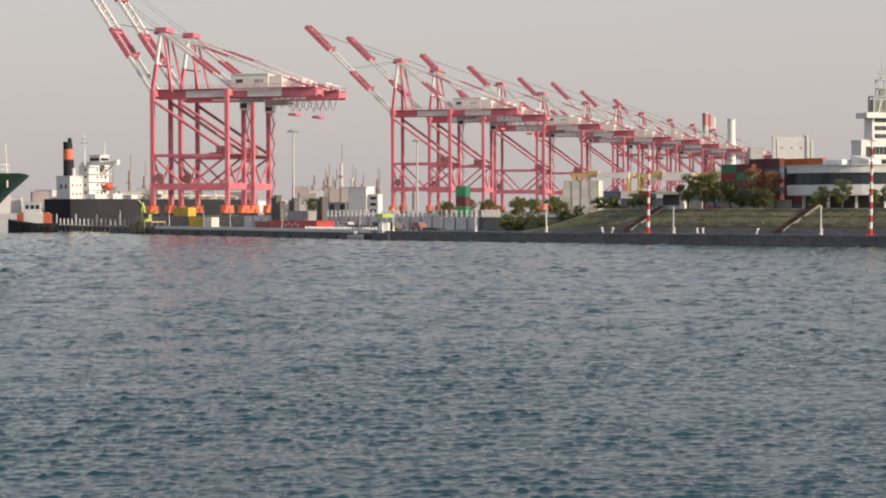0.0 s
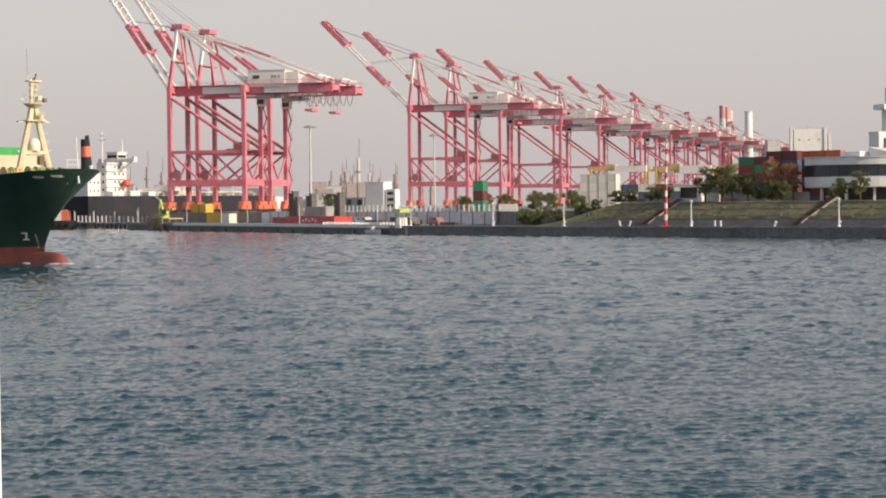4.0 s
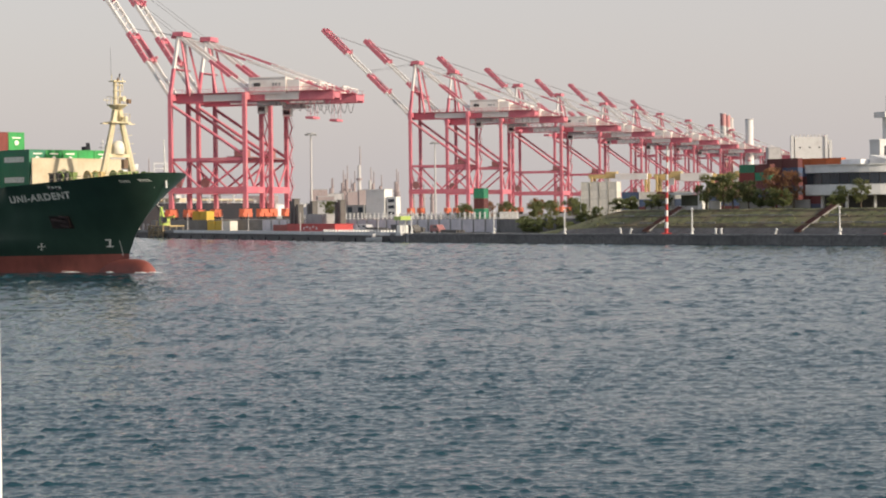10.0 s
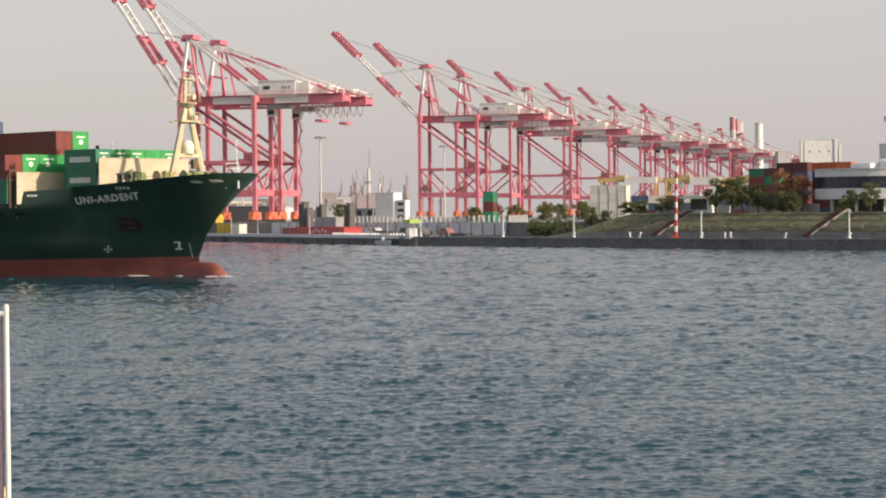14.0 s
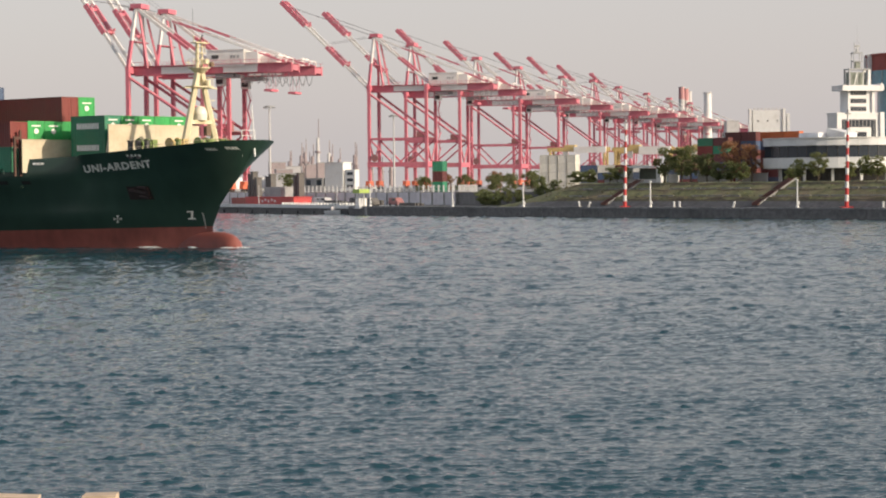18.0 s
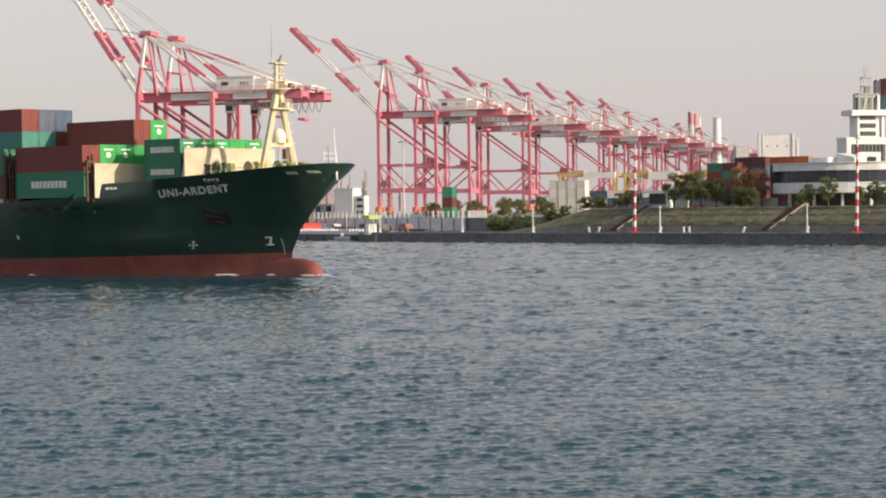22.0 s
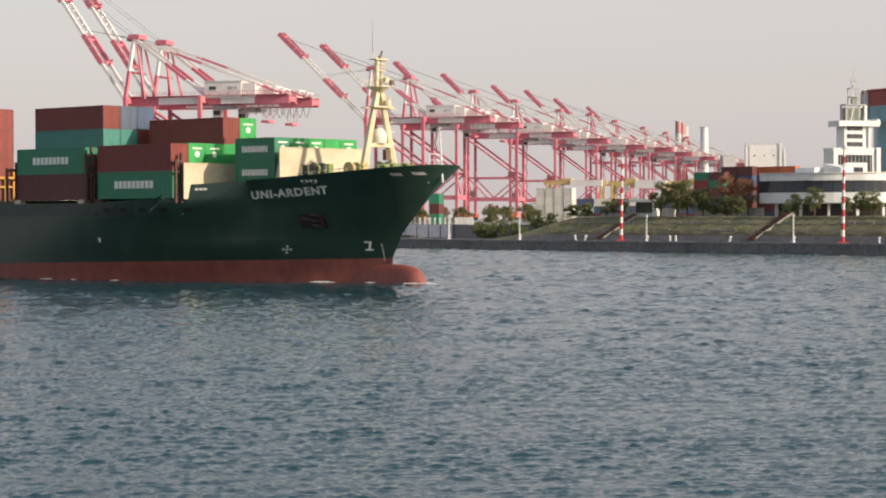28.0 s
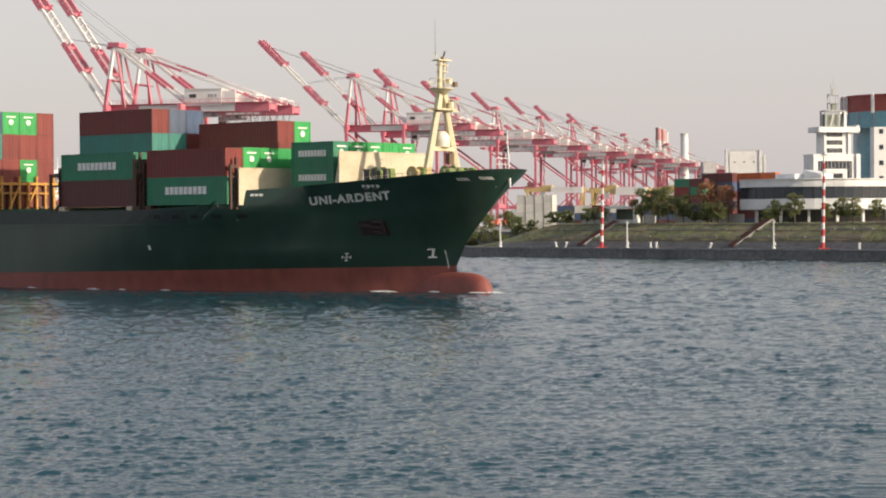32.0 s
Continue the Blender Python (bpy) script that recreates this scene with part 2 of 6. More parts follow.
def build_water():
    """One sheet to the horizon with real chop: short steep wavelets near, the longer ones carried on to the far shore."""
    rng = np.random.default_rng(5)
    fan = np.radians(np.concatenate([np.linspace(-180, -30, 26), np.linspace(-24, -16, 5), np.linspace(-14.6, 14.6, 420), np.linspace(16, 24, 5), np.linspace(30, 180, 26)])[:-1])
    radius = [6, 15, 28, 38, 44]
    while radius[-1] < 680:
        radius.append(radius[-1] + 0.056 * (radius[-1] / 50) ** 1.15)
    radius = np.array(radius + [760, 1000, 1500, 2400, 4400])
    r, a = np.meshgrid(radius, fan, indexing="ij")
    x, y = r * np.sin(a), r * np.cos(a)
    z = np.zeros_like(x)
    near = np.clip((r - 30) / 14, 0, 1) * np.clip((700 - r) / 30, 0, 1) * (np.abs(a) < radians(20))
    # gusts: patches of livelier and of calmer water
    gust = np.zeros_like(x)
    for i in range(14):
        way, k = rng.uniform(0, 6.28), 2 * math.pi / rng.uniform(7, 30)
        gust += np.cos(k * (x * math.cos(way) * 0.55 + y * math.sin(way)) + rng.uniform(0, 6.28))
    gust = np.clip(1 + 0.05 * gust, 0.7, 1.35)
    var = np.zeros_like(x)
    for i in range(WAVES):
        swell = i % 4 == 3                              # a quarter of them long and low
        length = 2.3 ** rng.random() * 1.05 if swell else SHORTEST * (LONGEST / SHORTEST) ** rng.random()
        way = radians(90 + 8) + rng.normal(0, SPREAD)
        k = 2 * math.pi / length
        tall = STEEP * (1.0 if swell else 1.2) * math.sqrt(2 / WAVES) / k * rng.uniform(0.5, 1.4)
        reach = np.clip((length * 1200 - r) / (length * 700), 0, 1) * near
        if swell:
            reach = reach * np.clip(r / 215, 0.25, 1.5)      # livelier out in the fairway than under the quay
        z += tall * reach * np.cos(k * (x * math.cos(way) + y * math.sin(way)) + rng.uniform(0, 6.28))
        var += (tall * reach) ** 2 / 2
    sd = np.sqrt(np.maximum(var, 1e-12))
    z = sd * 1.75 * (np.exp(np.clip(0.42 * z / sd, -2, 1.5)) - 1.09) * gust      # steep narrow crests over flat troughs
    n, m = len(radius), len(fan)
    pts = np.stack([x, y, z], -1).reshape(-1, 3)
    pts = np.concatenate([pts, [[0, 0, 0]]])
    i, j = np.meshgrid(np.arange(n - 1), np.arange(m), indexing="ij")
    j2 = (j + 1) % m
    quads = np.stack([i * m + j, i * m + j2, (i + 1) * m + j2, (i + 1) * m + j], -1).reshape(-1, 4)
    me = bpy.data.meshes.new("water")
    hub = n * m
    me.from_pydata(pts.tolist(), [], quads.tolist() + [(hub, q, (q + 1) % m) for q in range(m)])
    me.materials.append(WATER)
    me.polygons.foreach_set("use_smooth", [True] * len(me.polygons))
    me.update()
    ob = new("water", me)
    return tagged(ob, "choppy grey-green harbour water reaching the horizon", "water", "", "structure")


WAVES, SHORTEST, LONGEST, SPREAD, STEEP = 240, 0.13, 0.72, 0.46, 0.235
SEA = build_water()

# plan of the far shore: the sea wall runs from the right to a corner, then a low wharf goes on and away
CORNER, WALL_END, WHARF_END = Vector((-10.0, 487.0)), Vector((128.0, 309.0)), Vector((-84.0, 636.0))
ALONG = (WALL_END - CORNER).normalized()            # along the sea wall, to the right
INLAND = Vector((-ALONG.y, ALONG.x))                # away from the water
W_ALONG = (WHARF_END - CORNER).normalized()
W_INLAND = Vector((W_ALONG.y, -W_ALONG.x))
RAIL = Vector((0.284, 0.959))                       # the crane rails' way, going away
ACROSS = Vector((0.959, -0.284))                    # from the water-side rail to the land-side rail
GROUND_Z, BANK_Z, WALL_Z, WHARF_Z = 5.0, 6.7, 2.0, 1.8


def shore(s, back=0.0):
    """A place along the sea wall: s metres right of the corner, and so far behind its edge."""
    return CORNER + ALONG * s + INLAND * back


def wharf(s, back=0.0):
    return CORNER + W_ALONG * s + W_INLAND * back


def build_land():
    s = Shape()
    quay0 = Vector((-83.3, 663.0)) - ACROSS * 4 - RAIL * 6
    quay1 = quay0 + RAIL * 2600
    outline = [wharf(0, 26), shore(18, 20), shore(46, 20), shore(60, 40), shore(225, 40), (2600, 300), (2600, 3300), quay1, quay0, wharf(150, 30)]
    s.prism([tuple(p) for p in outline], -6, GROUND_Z)
    setting("ground", s, PAVING, "pale concrete paving of a container terminal", "ground")
    s = Shape().prism([tuple(p) for p in (wharf(-4, 0.6), wharf(-4, 26.0), wharf(150, 25.9), wharf(188, 24), wharf(197, 14), wharf(197, 0.6))], -6, WHARF_Z)
    quay = setting("wharf", s, PALE_CONCRETE, "low concrete wharf with a white edge", "wharf")
    for i in range(56):
        a, b = wharf(i * 3.5 - 2, 0.25), wharf(i * 3.5 + 1.42, 0.25)
        part("edge_block", Shape().bar((a.x, a.y, WHARF_Z + 0.06), (b.x, b.y, WHARF_Z + 0.06), 0.9, 0.82), WHITE if i < 44 else CONCRETE, quay, "white painted edge block" if i < 44 else "")
    for i in range(33):
        a, b = wharf(i * 6 - 3, 0.42), wharf(i * 6 + 2.94, 0.42)
        part("face_panel", Shape().bar((a.x, a.y, 0.4), (b.x, b.y, 0.4), 0.3, 2.2), WET_CONCRETE, quay, "dark wet face panel")
    for i in range(20):
        a = wharf(4 + i * 9.5, -0.25)
        part("fender", Shape().tube((a.x, a.y, -0.4), (a.x, a.y, 0.8), 0.2, seg=8), RUBBER, quay, "black rubber fender")
    # sea wall in cast panels with a capping
    s = Shape().prism([tuple(p) for p in (shore(-3, 0.3), shore(226, 0.3), shore(226, 5.2), shore(-3, 5.2))], -5, WALL_Z - 0.25)
    wall = setting("sea_wall", s, WET_CONCRETE, "dark stained concrete sea wall", "wall")
    for i in range(38):
        a, b = shore(-3 + i * 6.03, 0.14), shore(2.95 + i * 6.03, 0.14)
        part("panel", Shape().bar((a.x, a.y, 0.55), (b.x, b.y, 0.55), 0.28, 2.1), WET_CONCRETE, wall)
        a, b = shore(-3 + i * 6.03, 0.35), shore(2.97 + i * 6.03, 0.35)
        part("coping", Shape().bar((a.x, a.y, WALL_Z - 0.14), (b.x, b.y, WALL_Z - 0.14), 0.9, 0.3), COPING, wall)
    s = Shape().prism([tuple(p) for p in (shore(-3, 0.8), shore(226, 0.8), shore(226, 6), shore(46, 6), shore(20, 20.4), shore(-3, 26.4))], -4, WALL_Z - 0.04)
    setting("promenade", s, ASPHALT, "dark asphalt promenade behind the sea wall", "pavement")
    # grass bank with two ledges, rounded off at its near end
    prof = [(4.6, 1.7), (5.4, 2.5), (7.4, 3.85), (8.6, 4.0), (10.4, 5.25), (11.5, 5.4), (13.8, 6.62), (15.0, BANK_Z), (42.0, BANK_Z)]
    stations = [40, 44, 47, 50, 53, 56, 60] + list(range(64, 228, 4))
    pts, faces = [], []
    for i, st in enumerate(stations):
        f = min(max((st - 40) / 19.0, 0), 1) ** 0.7
        for j, (b, zz) in enumerate(prof):
            jig = noise.noise((st * 0.21, b * 0.5, 3)) * 0.16 if 0 < j < 8 else 0
            p = shore(st, b)
            pts.append((p.x, p.y, WALL_Z - 0.3 + (zz - 1.7) * f + jig))
    m = len(prof)
    faces = [(i * m + j, (i + 1) * m + j, (i + 1) * m + j + 1, i * m + j + 1) for i in range(len(stations) - 1) for j in range(m - 1)]
    for b, zz in ((8.7, 4.08), (11.6, 5.48)):
        for i in range(26):
            p, q = shore(62 + i * 4.4, b), shore(62 + i * 4.4 + 3.9, b)
            if noise.noise((i * 0.7, b, 1)) > -0.25:
                thing("kerb_strip", "pale weathered kerb along a ledge of the bank", "kerb", None, "kerbs on the bank", Shape().bar((p.x, p.y, zz), (q.x, q.y, zz), 0.22, 0.3), COPING)
    bank = setting("grass_bank", Shape().add(pts, faces), GRASS, "terraced bank of patchy green and brown grass", "grass bank", True)
    grid = np.array([p[2] for p in pts]).reshape(len(stations), m)

    def bank_z(st, b):
        col = [float(np.interp(st, stations, grid[:, j])) for j in range(m)]
        return float(np.interp(b, [q[0] for q in prof], col))

    # a sloping concrete apron along the foot of the bank, in cast slabs
    apron = setting("apron", Shape().prism([tuple(q) for q in (shore(58, 3.9), shore(226, 3.9), shore(226, 4.7), shore(58, 4.7))], 1.2, WALL_Z + 0.02), APRON, "dark weathered concrete apron at the foot of the bank", "apron")
    for k in range(44):
        s0, s1 = 50 + k * 4.0, 50 + k * 4.0 + 3.95
        pts = []
        for lift in (-0.25, 0.12):
            for st, b in ((s0, 4.4), (s1, 4.4), (s1, 6.05), (s0, 6.05)):
                p = shore(st, b)
                pts.append((p.x, p.y, bank_z(st, b) + lift + (0.05 if b > 5 else 0.1)))
        part("slab", Shape().add(pts, [(3, 2, 1, 0), (4, 5, 6, 7), (0, 1, 5, 4), (1, 2, 6, 5), (2, 3, 7, 6), (3, 0, 4, 7)]), APRON, apron)
    # worn brown strips along the ledges and the foot
    for b0, b1, seed in ((6.3, 6.9, 1), (7.3, 8.1, 2), (10.2, 11.0, 3), (12.9, 13.5, 4)):
        for k in range(18):
            ends = (58 + k * 9.2, 58 + k * 9.2 + 9.1)
            rows, cols = 5, 8
            spot = []
            for i in range(cols + 1):
                st = ends[0] + (ends[1] - ends[0]) * i / cols
                lo = b0 + 0.5 * noise.noise((st * 0.35, seed * 7.0, 0))
                hi = b1 + 0.6 * noise.noise((st * 0.28, seed * 5.0, 3))
                for j in range(rows + 1):
                    b = lo + (max(hi, lo + 0.15) - lo) * j / rows
                    p = shore(st, b)
                    spot.append((p.x, p.y, bank_z(st, b) + 0.035))
            quad = [(i * (rows + 1) + j, (i + 1) * (rows + 1) + j, (i + 1) * (rows + 1) + j + 1, i * (rows + 1) + j + 1) for i in range(cols) for j in range(rows)]
            part("earth_strip", Shape().add(spot, quad), BARE_EARTH, bank, "worn brown strip of earth and dry grass", True)
    # the stand from which one looks
    setting("near_quay", Shape().box((0, -22, 1.4), (160, 85.2, 4.8)), CONCRETE, "concrete quay on the near side of the water", "quay")


build_land()


# ---- ship-to-shore cranes ----
REEL = mat("dull_brown_paint", (0.34, 0.15, 0.145), 0.6, vary=0.2)


def crane(label, hs=1.0, boom_up=44.6):
    """One quay crane. Its origin is the water-side rail, x runs inland, y along the quay. hs: how tall, against the big ones."""
    root = thing("quay_crane", label, "crane", group="quay cranes along the terminal")
    g, half = 24.5, 7.0
    sill, tie, low, top, apex = 10.0 * hs, 20.4 * hs, 39.6 * hs, 42.6 * hs, 63.0 * hs
    for x in (0, g):
        for y in (-half, half):
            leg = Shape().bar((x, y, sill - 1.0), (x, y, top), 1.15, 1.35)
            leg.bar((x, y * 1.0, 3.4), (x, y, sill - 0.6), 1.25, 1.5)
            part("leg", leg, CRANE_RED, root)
            foot = Shape().box((x, y, 2.6), (1.6, 6.4, 1.3))
            for k in (-2.2, 2.2):
                foot.box((x, y + k, 1.45), (1.3, 3.4, 1.2))
            bogie = part("bogie", foot, ORANGE, root, "orange bogie on the rail")
            for k in (-3.2, -1.2, 1.2, 3.2):
                part("wheel", Shape().tube((x - 0.3, y + k, 0.5), (x + 0.3, y + k, 0.5), 0.5, seg=8), DARK_STEEL, bogie)
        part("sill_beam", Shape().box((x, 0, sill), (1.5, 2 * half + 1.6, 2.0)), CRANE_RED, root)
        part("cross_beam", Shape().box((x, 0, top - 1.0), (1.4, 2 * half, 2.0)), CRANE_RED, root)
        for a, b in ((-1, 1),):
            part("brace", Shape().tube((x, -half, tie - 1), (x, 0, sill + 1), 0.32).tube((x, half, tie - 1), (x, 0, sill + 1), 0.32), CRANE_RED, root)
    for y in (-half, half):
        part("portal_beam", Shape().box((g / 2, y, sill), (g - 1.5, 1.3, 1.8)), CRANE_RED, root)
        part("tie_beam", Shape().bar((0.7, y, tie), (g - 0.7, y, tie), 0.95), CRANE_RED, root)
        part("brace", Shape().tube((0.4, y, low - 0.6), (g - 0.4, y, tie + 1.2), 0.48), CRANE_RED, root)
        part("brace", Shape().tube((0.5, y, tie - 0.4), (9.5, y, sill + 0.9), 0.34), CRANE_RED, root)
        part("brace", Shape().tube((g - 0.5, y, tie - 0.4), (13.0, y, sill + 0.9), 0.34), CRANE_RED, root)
    part("cable_reel", Shape().tube((2.4, -half - 0.9, sill + 2.6), (2.4, -half - 0.3, sill + 2.6), 1.5, seg=16).bar((2.4, -half - 0.6, sill + 0.8), (2.4, -half - 0.6, sill + 2.6), 0.5), REEL, root, "dull brown cable reel")
    part("electrical_room", Shape().box((20.8, 0, tie + 1.9), (4.2, 3.0, 2.2)).box((20.8, 0, tie + 0.7), (5.0, 2 * half - 1, 0.3)), REEL, root)
    # girders to the rear, with a white stretch
    back = 52.0
    for y in (-3.2, 3.2):
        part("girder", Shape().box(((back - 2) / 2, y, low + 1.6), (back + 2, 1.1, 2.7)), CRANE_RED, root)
        part("girder_panel", Shape().box((16.3, y + math.copysign(0.6, y), low + 1.5), (13.2, 0.12, 2.1)), CRANE_WHITE, root, "white painted girder stretch")
        part("girder_panel", Shape().box((35.5, y + math.copysign(0.6, y), low + 1.4), (11.0, 0.12, 2.0)), CRANE_WHITE, root, "white painted girder stretch")
        rail = Shape()
        for i in range(18):
            rail.bar((i * 3.0, y * 1.5, low + 3.0), (i * 3.0, y * 1.5, low + 4.1), 0.09)
        rail.bar((-1, y * 1.5, low + 4.1), (back, y * 1.5, low + 4.1), 0.09).box((back / 2, y * 1.33, low + 2.95), (back, 1.2, 0.12))
        part("walkway", rail, CRANE_RED, root)
    for x in (14, 37, back - 0.5):
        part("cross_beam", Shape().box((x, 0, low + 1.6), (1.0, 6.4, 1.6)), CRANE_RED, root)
    # mast frame
    for y in (-1, 1):
        a, b = Vector((0, y * half, top - 0.5)), Vector((1.0, y * 2.4, apex))
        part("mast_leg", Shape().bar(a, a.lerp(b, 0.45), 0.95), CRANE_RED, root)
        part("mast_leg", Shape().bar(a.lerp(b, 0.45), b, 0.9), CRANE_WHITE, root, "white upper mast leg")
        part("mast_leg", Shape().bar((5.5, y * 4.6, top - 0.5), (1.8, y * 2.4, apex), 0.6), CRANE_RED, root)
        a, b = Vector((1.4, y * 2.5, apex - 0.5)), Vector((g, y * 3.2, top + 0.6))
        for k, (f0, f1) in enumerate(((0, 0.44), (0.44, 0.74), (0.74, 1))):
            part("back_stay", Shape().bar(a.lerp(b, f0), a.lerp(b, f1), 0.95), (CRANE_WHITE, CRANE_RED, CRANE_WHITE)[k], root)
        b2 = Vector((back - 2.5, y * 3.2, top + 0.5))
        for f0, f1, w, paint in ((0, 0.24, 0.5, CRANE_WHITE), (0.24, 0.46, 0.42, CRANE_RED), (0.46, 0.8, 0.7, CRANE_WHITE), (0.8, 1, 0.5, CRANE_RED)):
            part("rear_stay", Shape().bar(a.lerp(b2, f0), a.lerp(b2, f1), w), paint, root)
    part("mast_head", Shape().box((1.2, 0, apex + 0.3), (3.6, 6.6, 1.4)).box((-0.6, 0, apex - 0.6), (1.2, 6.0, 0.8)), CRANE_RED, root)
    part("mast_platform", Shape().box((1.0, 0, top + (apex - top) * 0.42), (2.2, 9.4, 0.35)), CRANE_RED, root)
    # machinery house
    house = part("machinery_house", Shape().box((31.0, 0, top + 1.9), (12.0, 9.0, 5.0)).box((31.0, 0, top + 4.5), (12.5, 9.5, 0.3)), CRANE_WHITE, root, "white machinery house")
    part("sign", Shape().box((27.7, -4.56, top + 2.4), (2.2, 0.08, 1.1)), DARK_STEEL, house, "dark plain emblem panel")
    for sx in (34.5, 35.4, 36.6):
        part("number_bar", Shape().box((sx - 1.5, -4.56, top + 2.4), (0.55, 0.08, 0.9)), GREY_PAINT, house, "plain grey bar")
    part("rear_house", Shape().box((39.3, 0, top + 1.7), (4.0, 8.0, 4.2)).box((44.0, 1.0, top + 1.3), (5.0, 5.2, 2.6)), CRANE_WHITE, root)
    for x, h in ((40.0, 2.2), (47.5, 2.6), (50.0, 1.8)):
        part("sheave_frame", Shape().bar((x, -3.2, top), (x, -3.2, top + h), 0.35).bar((x, 3.2, top), (x, 3.2, top + h), 0.35).bar((x, -3.2, top + h), (x, 3.2, top + h), 0.35), CRANE_WHITE, root)
    # what hangs below the girders
    part("trolley", Shape().box((30, 0, low - 0.5), (6.0, 5.6, 1.2)).box((34, 0, low - 0.6), (1.0, 5.4, 0.8)), GREY_PAINT, root)
    cab = part("operator_cab", Shape().box((27.2, 1.4, low - 2.2), (2.6, 2.4, 2.6)), CRANE_WHITE, root)
    part("cab_window", Shape().box((25.86, 1.4, low - 2.4), (0.08, 2.1, 1.7)).box((27.2, 0.17, low - 2.2), (2.1, 0.08, 1.4)), DARK_STEEL, cab)
    for i in range(7):
        x = 36 + i * 2.2
        loop = Shape()
        for k in range(6):
            u0, u1 = k / 6, (k + 1) / 6
            p = [(x + u * 2.0, -3.9, low - 3.4 * hs * (1 - (2 * u - 1) ** 2) - 0.1) for u in (u0, u1)]
            loop.bar(p[0], p[1], 0.16)
        part("festoon_cable", loop, CABLE, root)
    part("spreader", Shape().box((44, 0, low - 5.2), (2.4, 6.2, 0.7)).bar((44, -2, low - 5), (44, -1.5, low), 0.1).bar((44, 2, low - 5), (44, 1.5, low), 0.1).bar((43.2, -2, low - 5), (43, -1.5, low), 0.1).bar((44.8, 2, low - 5), (45, 1.5, low), 0.1), CRANE_RED, root)
    # stairs up the land-side leg
    flights = int((low - 4) / 3.2)
    for i in range(flights):
        z = 3.5 + i * 3.2
        s = 1 if i % 2 else -1
        flight = part("stair_flight", Shape().bar((g + 1.5, half - 1.3 * s, z), (g + 1.5, half + 1.3 * s, z + 3.2), 0.4, 0.14).box((g + 1.5, half + 1.5 * s, z + 3.2), (0.9, 0.8, 0.12)), CRANE_RED, root)
        part("handrail", Shape().bar((g + 2.0, half - 1.3 * s, z + 1), (g + 2.0, half + 1.3 * s, z + 4.2), 0.08), CRANE_RED, flight)
    # boom
    ang = radians(boom_up)
    hinge = Vector((-1.6, 0, low + 1.8))
    way = Vector((-math.cos(ang), 0, math.sin(ang)))
    up = Vector((math.sin(ang), 0, math.cos(ang)))
    boom = part("boom", Shape().bar(hinge + way * 0.5 + Vector((0, -3.2, 0)), hinge + way * 14 + Vector((0, -3.2, 0)), 0.9, 0.9).bar(hinge + way * 0.5 + Vector((0, 3.2, 0)), hinge + way * 14 + Vector((0, 3.2, 0)), 0.9, 0.9), CRANE_WHITE, root, "raised boom" if boom_up else "lowered boom")
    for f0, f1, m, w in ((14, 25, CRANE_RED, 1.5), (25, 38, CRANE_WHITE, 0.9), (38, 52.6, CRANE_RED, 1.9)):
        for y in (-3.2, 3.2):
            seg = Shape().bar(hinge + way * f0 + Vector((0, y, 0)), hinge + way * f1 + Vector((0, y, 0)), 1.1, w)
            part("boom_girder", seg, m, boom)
        if w < 1:
            for i in range(5):
                d = f0 + (f1 - f0) * i / 5
                part("boom_lacing", Shape().bar(hinge + way * d + Vector((0, -3.2, 0)), hinge + way * (d + 2.6) + Vector((0, 3.2, 0)), 0.25), m, boom)
        else:
            for d, h, yy in ((f0 + 1, 1.7, 3.2), (f1 - 1.4, 1.9, -3.2)):
                part("boom_tie", Shape().bar(hinge + way * d + Vector((0, -3.2, 0)), hinge + way * d + Vector((0, 3.2, 0)), 0.85), m, boom)
                part("boom_bracket", Shape().bar(hinge + way * d + Vector((0, yy, 0)), hinge + way * d + up * h + Vector((0, yy, 0)), 0.6), m, boom)
    rails = Shape()
    for i in range(16):
        p = hinge + way * (1 + i * 3.2) + Vector((0, -4.3, 0))
        rails.bar(p, p + up * 1.7, 0.1)
    rails.bar(hinge + way * 1 + Vector((0, -4.3, 0)) + up * 1.7, hinge + way * 49 + Vector((0, -4.3, 0)) + up * 1.7, 0.1)
    part("walkway_rail", rails, CRANE_WHITE, boom)
    head = Vector((0.6, 0, apex))
    for y in (-2.6, 2.6):
        for d in (26, 48):
            part("hoist_rope", Shape().tube(head + Vector((0, y, 0)), hinge + way * d + up * 1.2 + Vector((0, y, 0)), 0.06, seg=5), CABLE, root)
    return root


TURN = math.degrees(math.atan2(ACROSS.y, ACROSS.x))
GROUP_X, GROUP_Y = -10.6, 892.7
big = crane("tall red and white ship-to-shore container crane with raised boom")
big.matrix_basis = pose(GROUP_X, GROUP_Y, GROUND_Z, 0, 0, TURN)
for dx, dy in ((15.3, 60), (47.8, 169), (73.2, 260), (104.9, 364), (127.4, 414), (152.3, 509), (183.4, 618)):
    copy_thing(big, pose(GROUP_X + dx, GROUP_Y + dy, GROUND_Z, 0, 0, TURN))
low_boom = crane("tall red and white container crane with lowered boom", 1.0, 0.0)
low_boom.matrix_basis = pose(GROUP_X + 211, GROUP_Y + 712, GROUND_Z, 0, 0, TURN)
copy_thing(low_boom, pose(GROUP_X + 240, GROUP_Y + 810, GROUND_Z, 0, 0, TURN))
near = crane("red and white ship-to-shore crane standing at the quay corner", 0.91, 56.0)
near.matrix_basis = pose(-81.3, 669.7, GROUND_Z, 0, 0, TURN)
copy_thing(near, pose(-81.3 + 6.2, 669.7 + 20.9, GROUND_Z, 0, 0, TURN))


# ---- the container ship ----
# ship's space: x ahead from the tip of the bulb, y to port, z up from the water
def stem_x(z):
    return float(np.interp(z, (-3, 2.4, 5.0, 8.2, 12.2), (-4.6, -4.6, -3.2, 0.0, 3.35)))


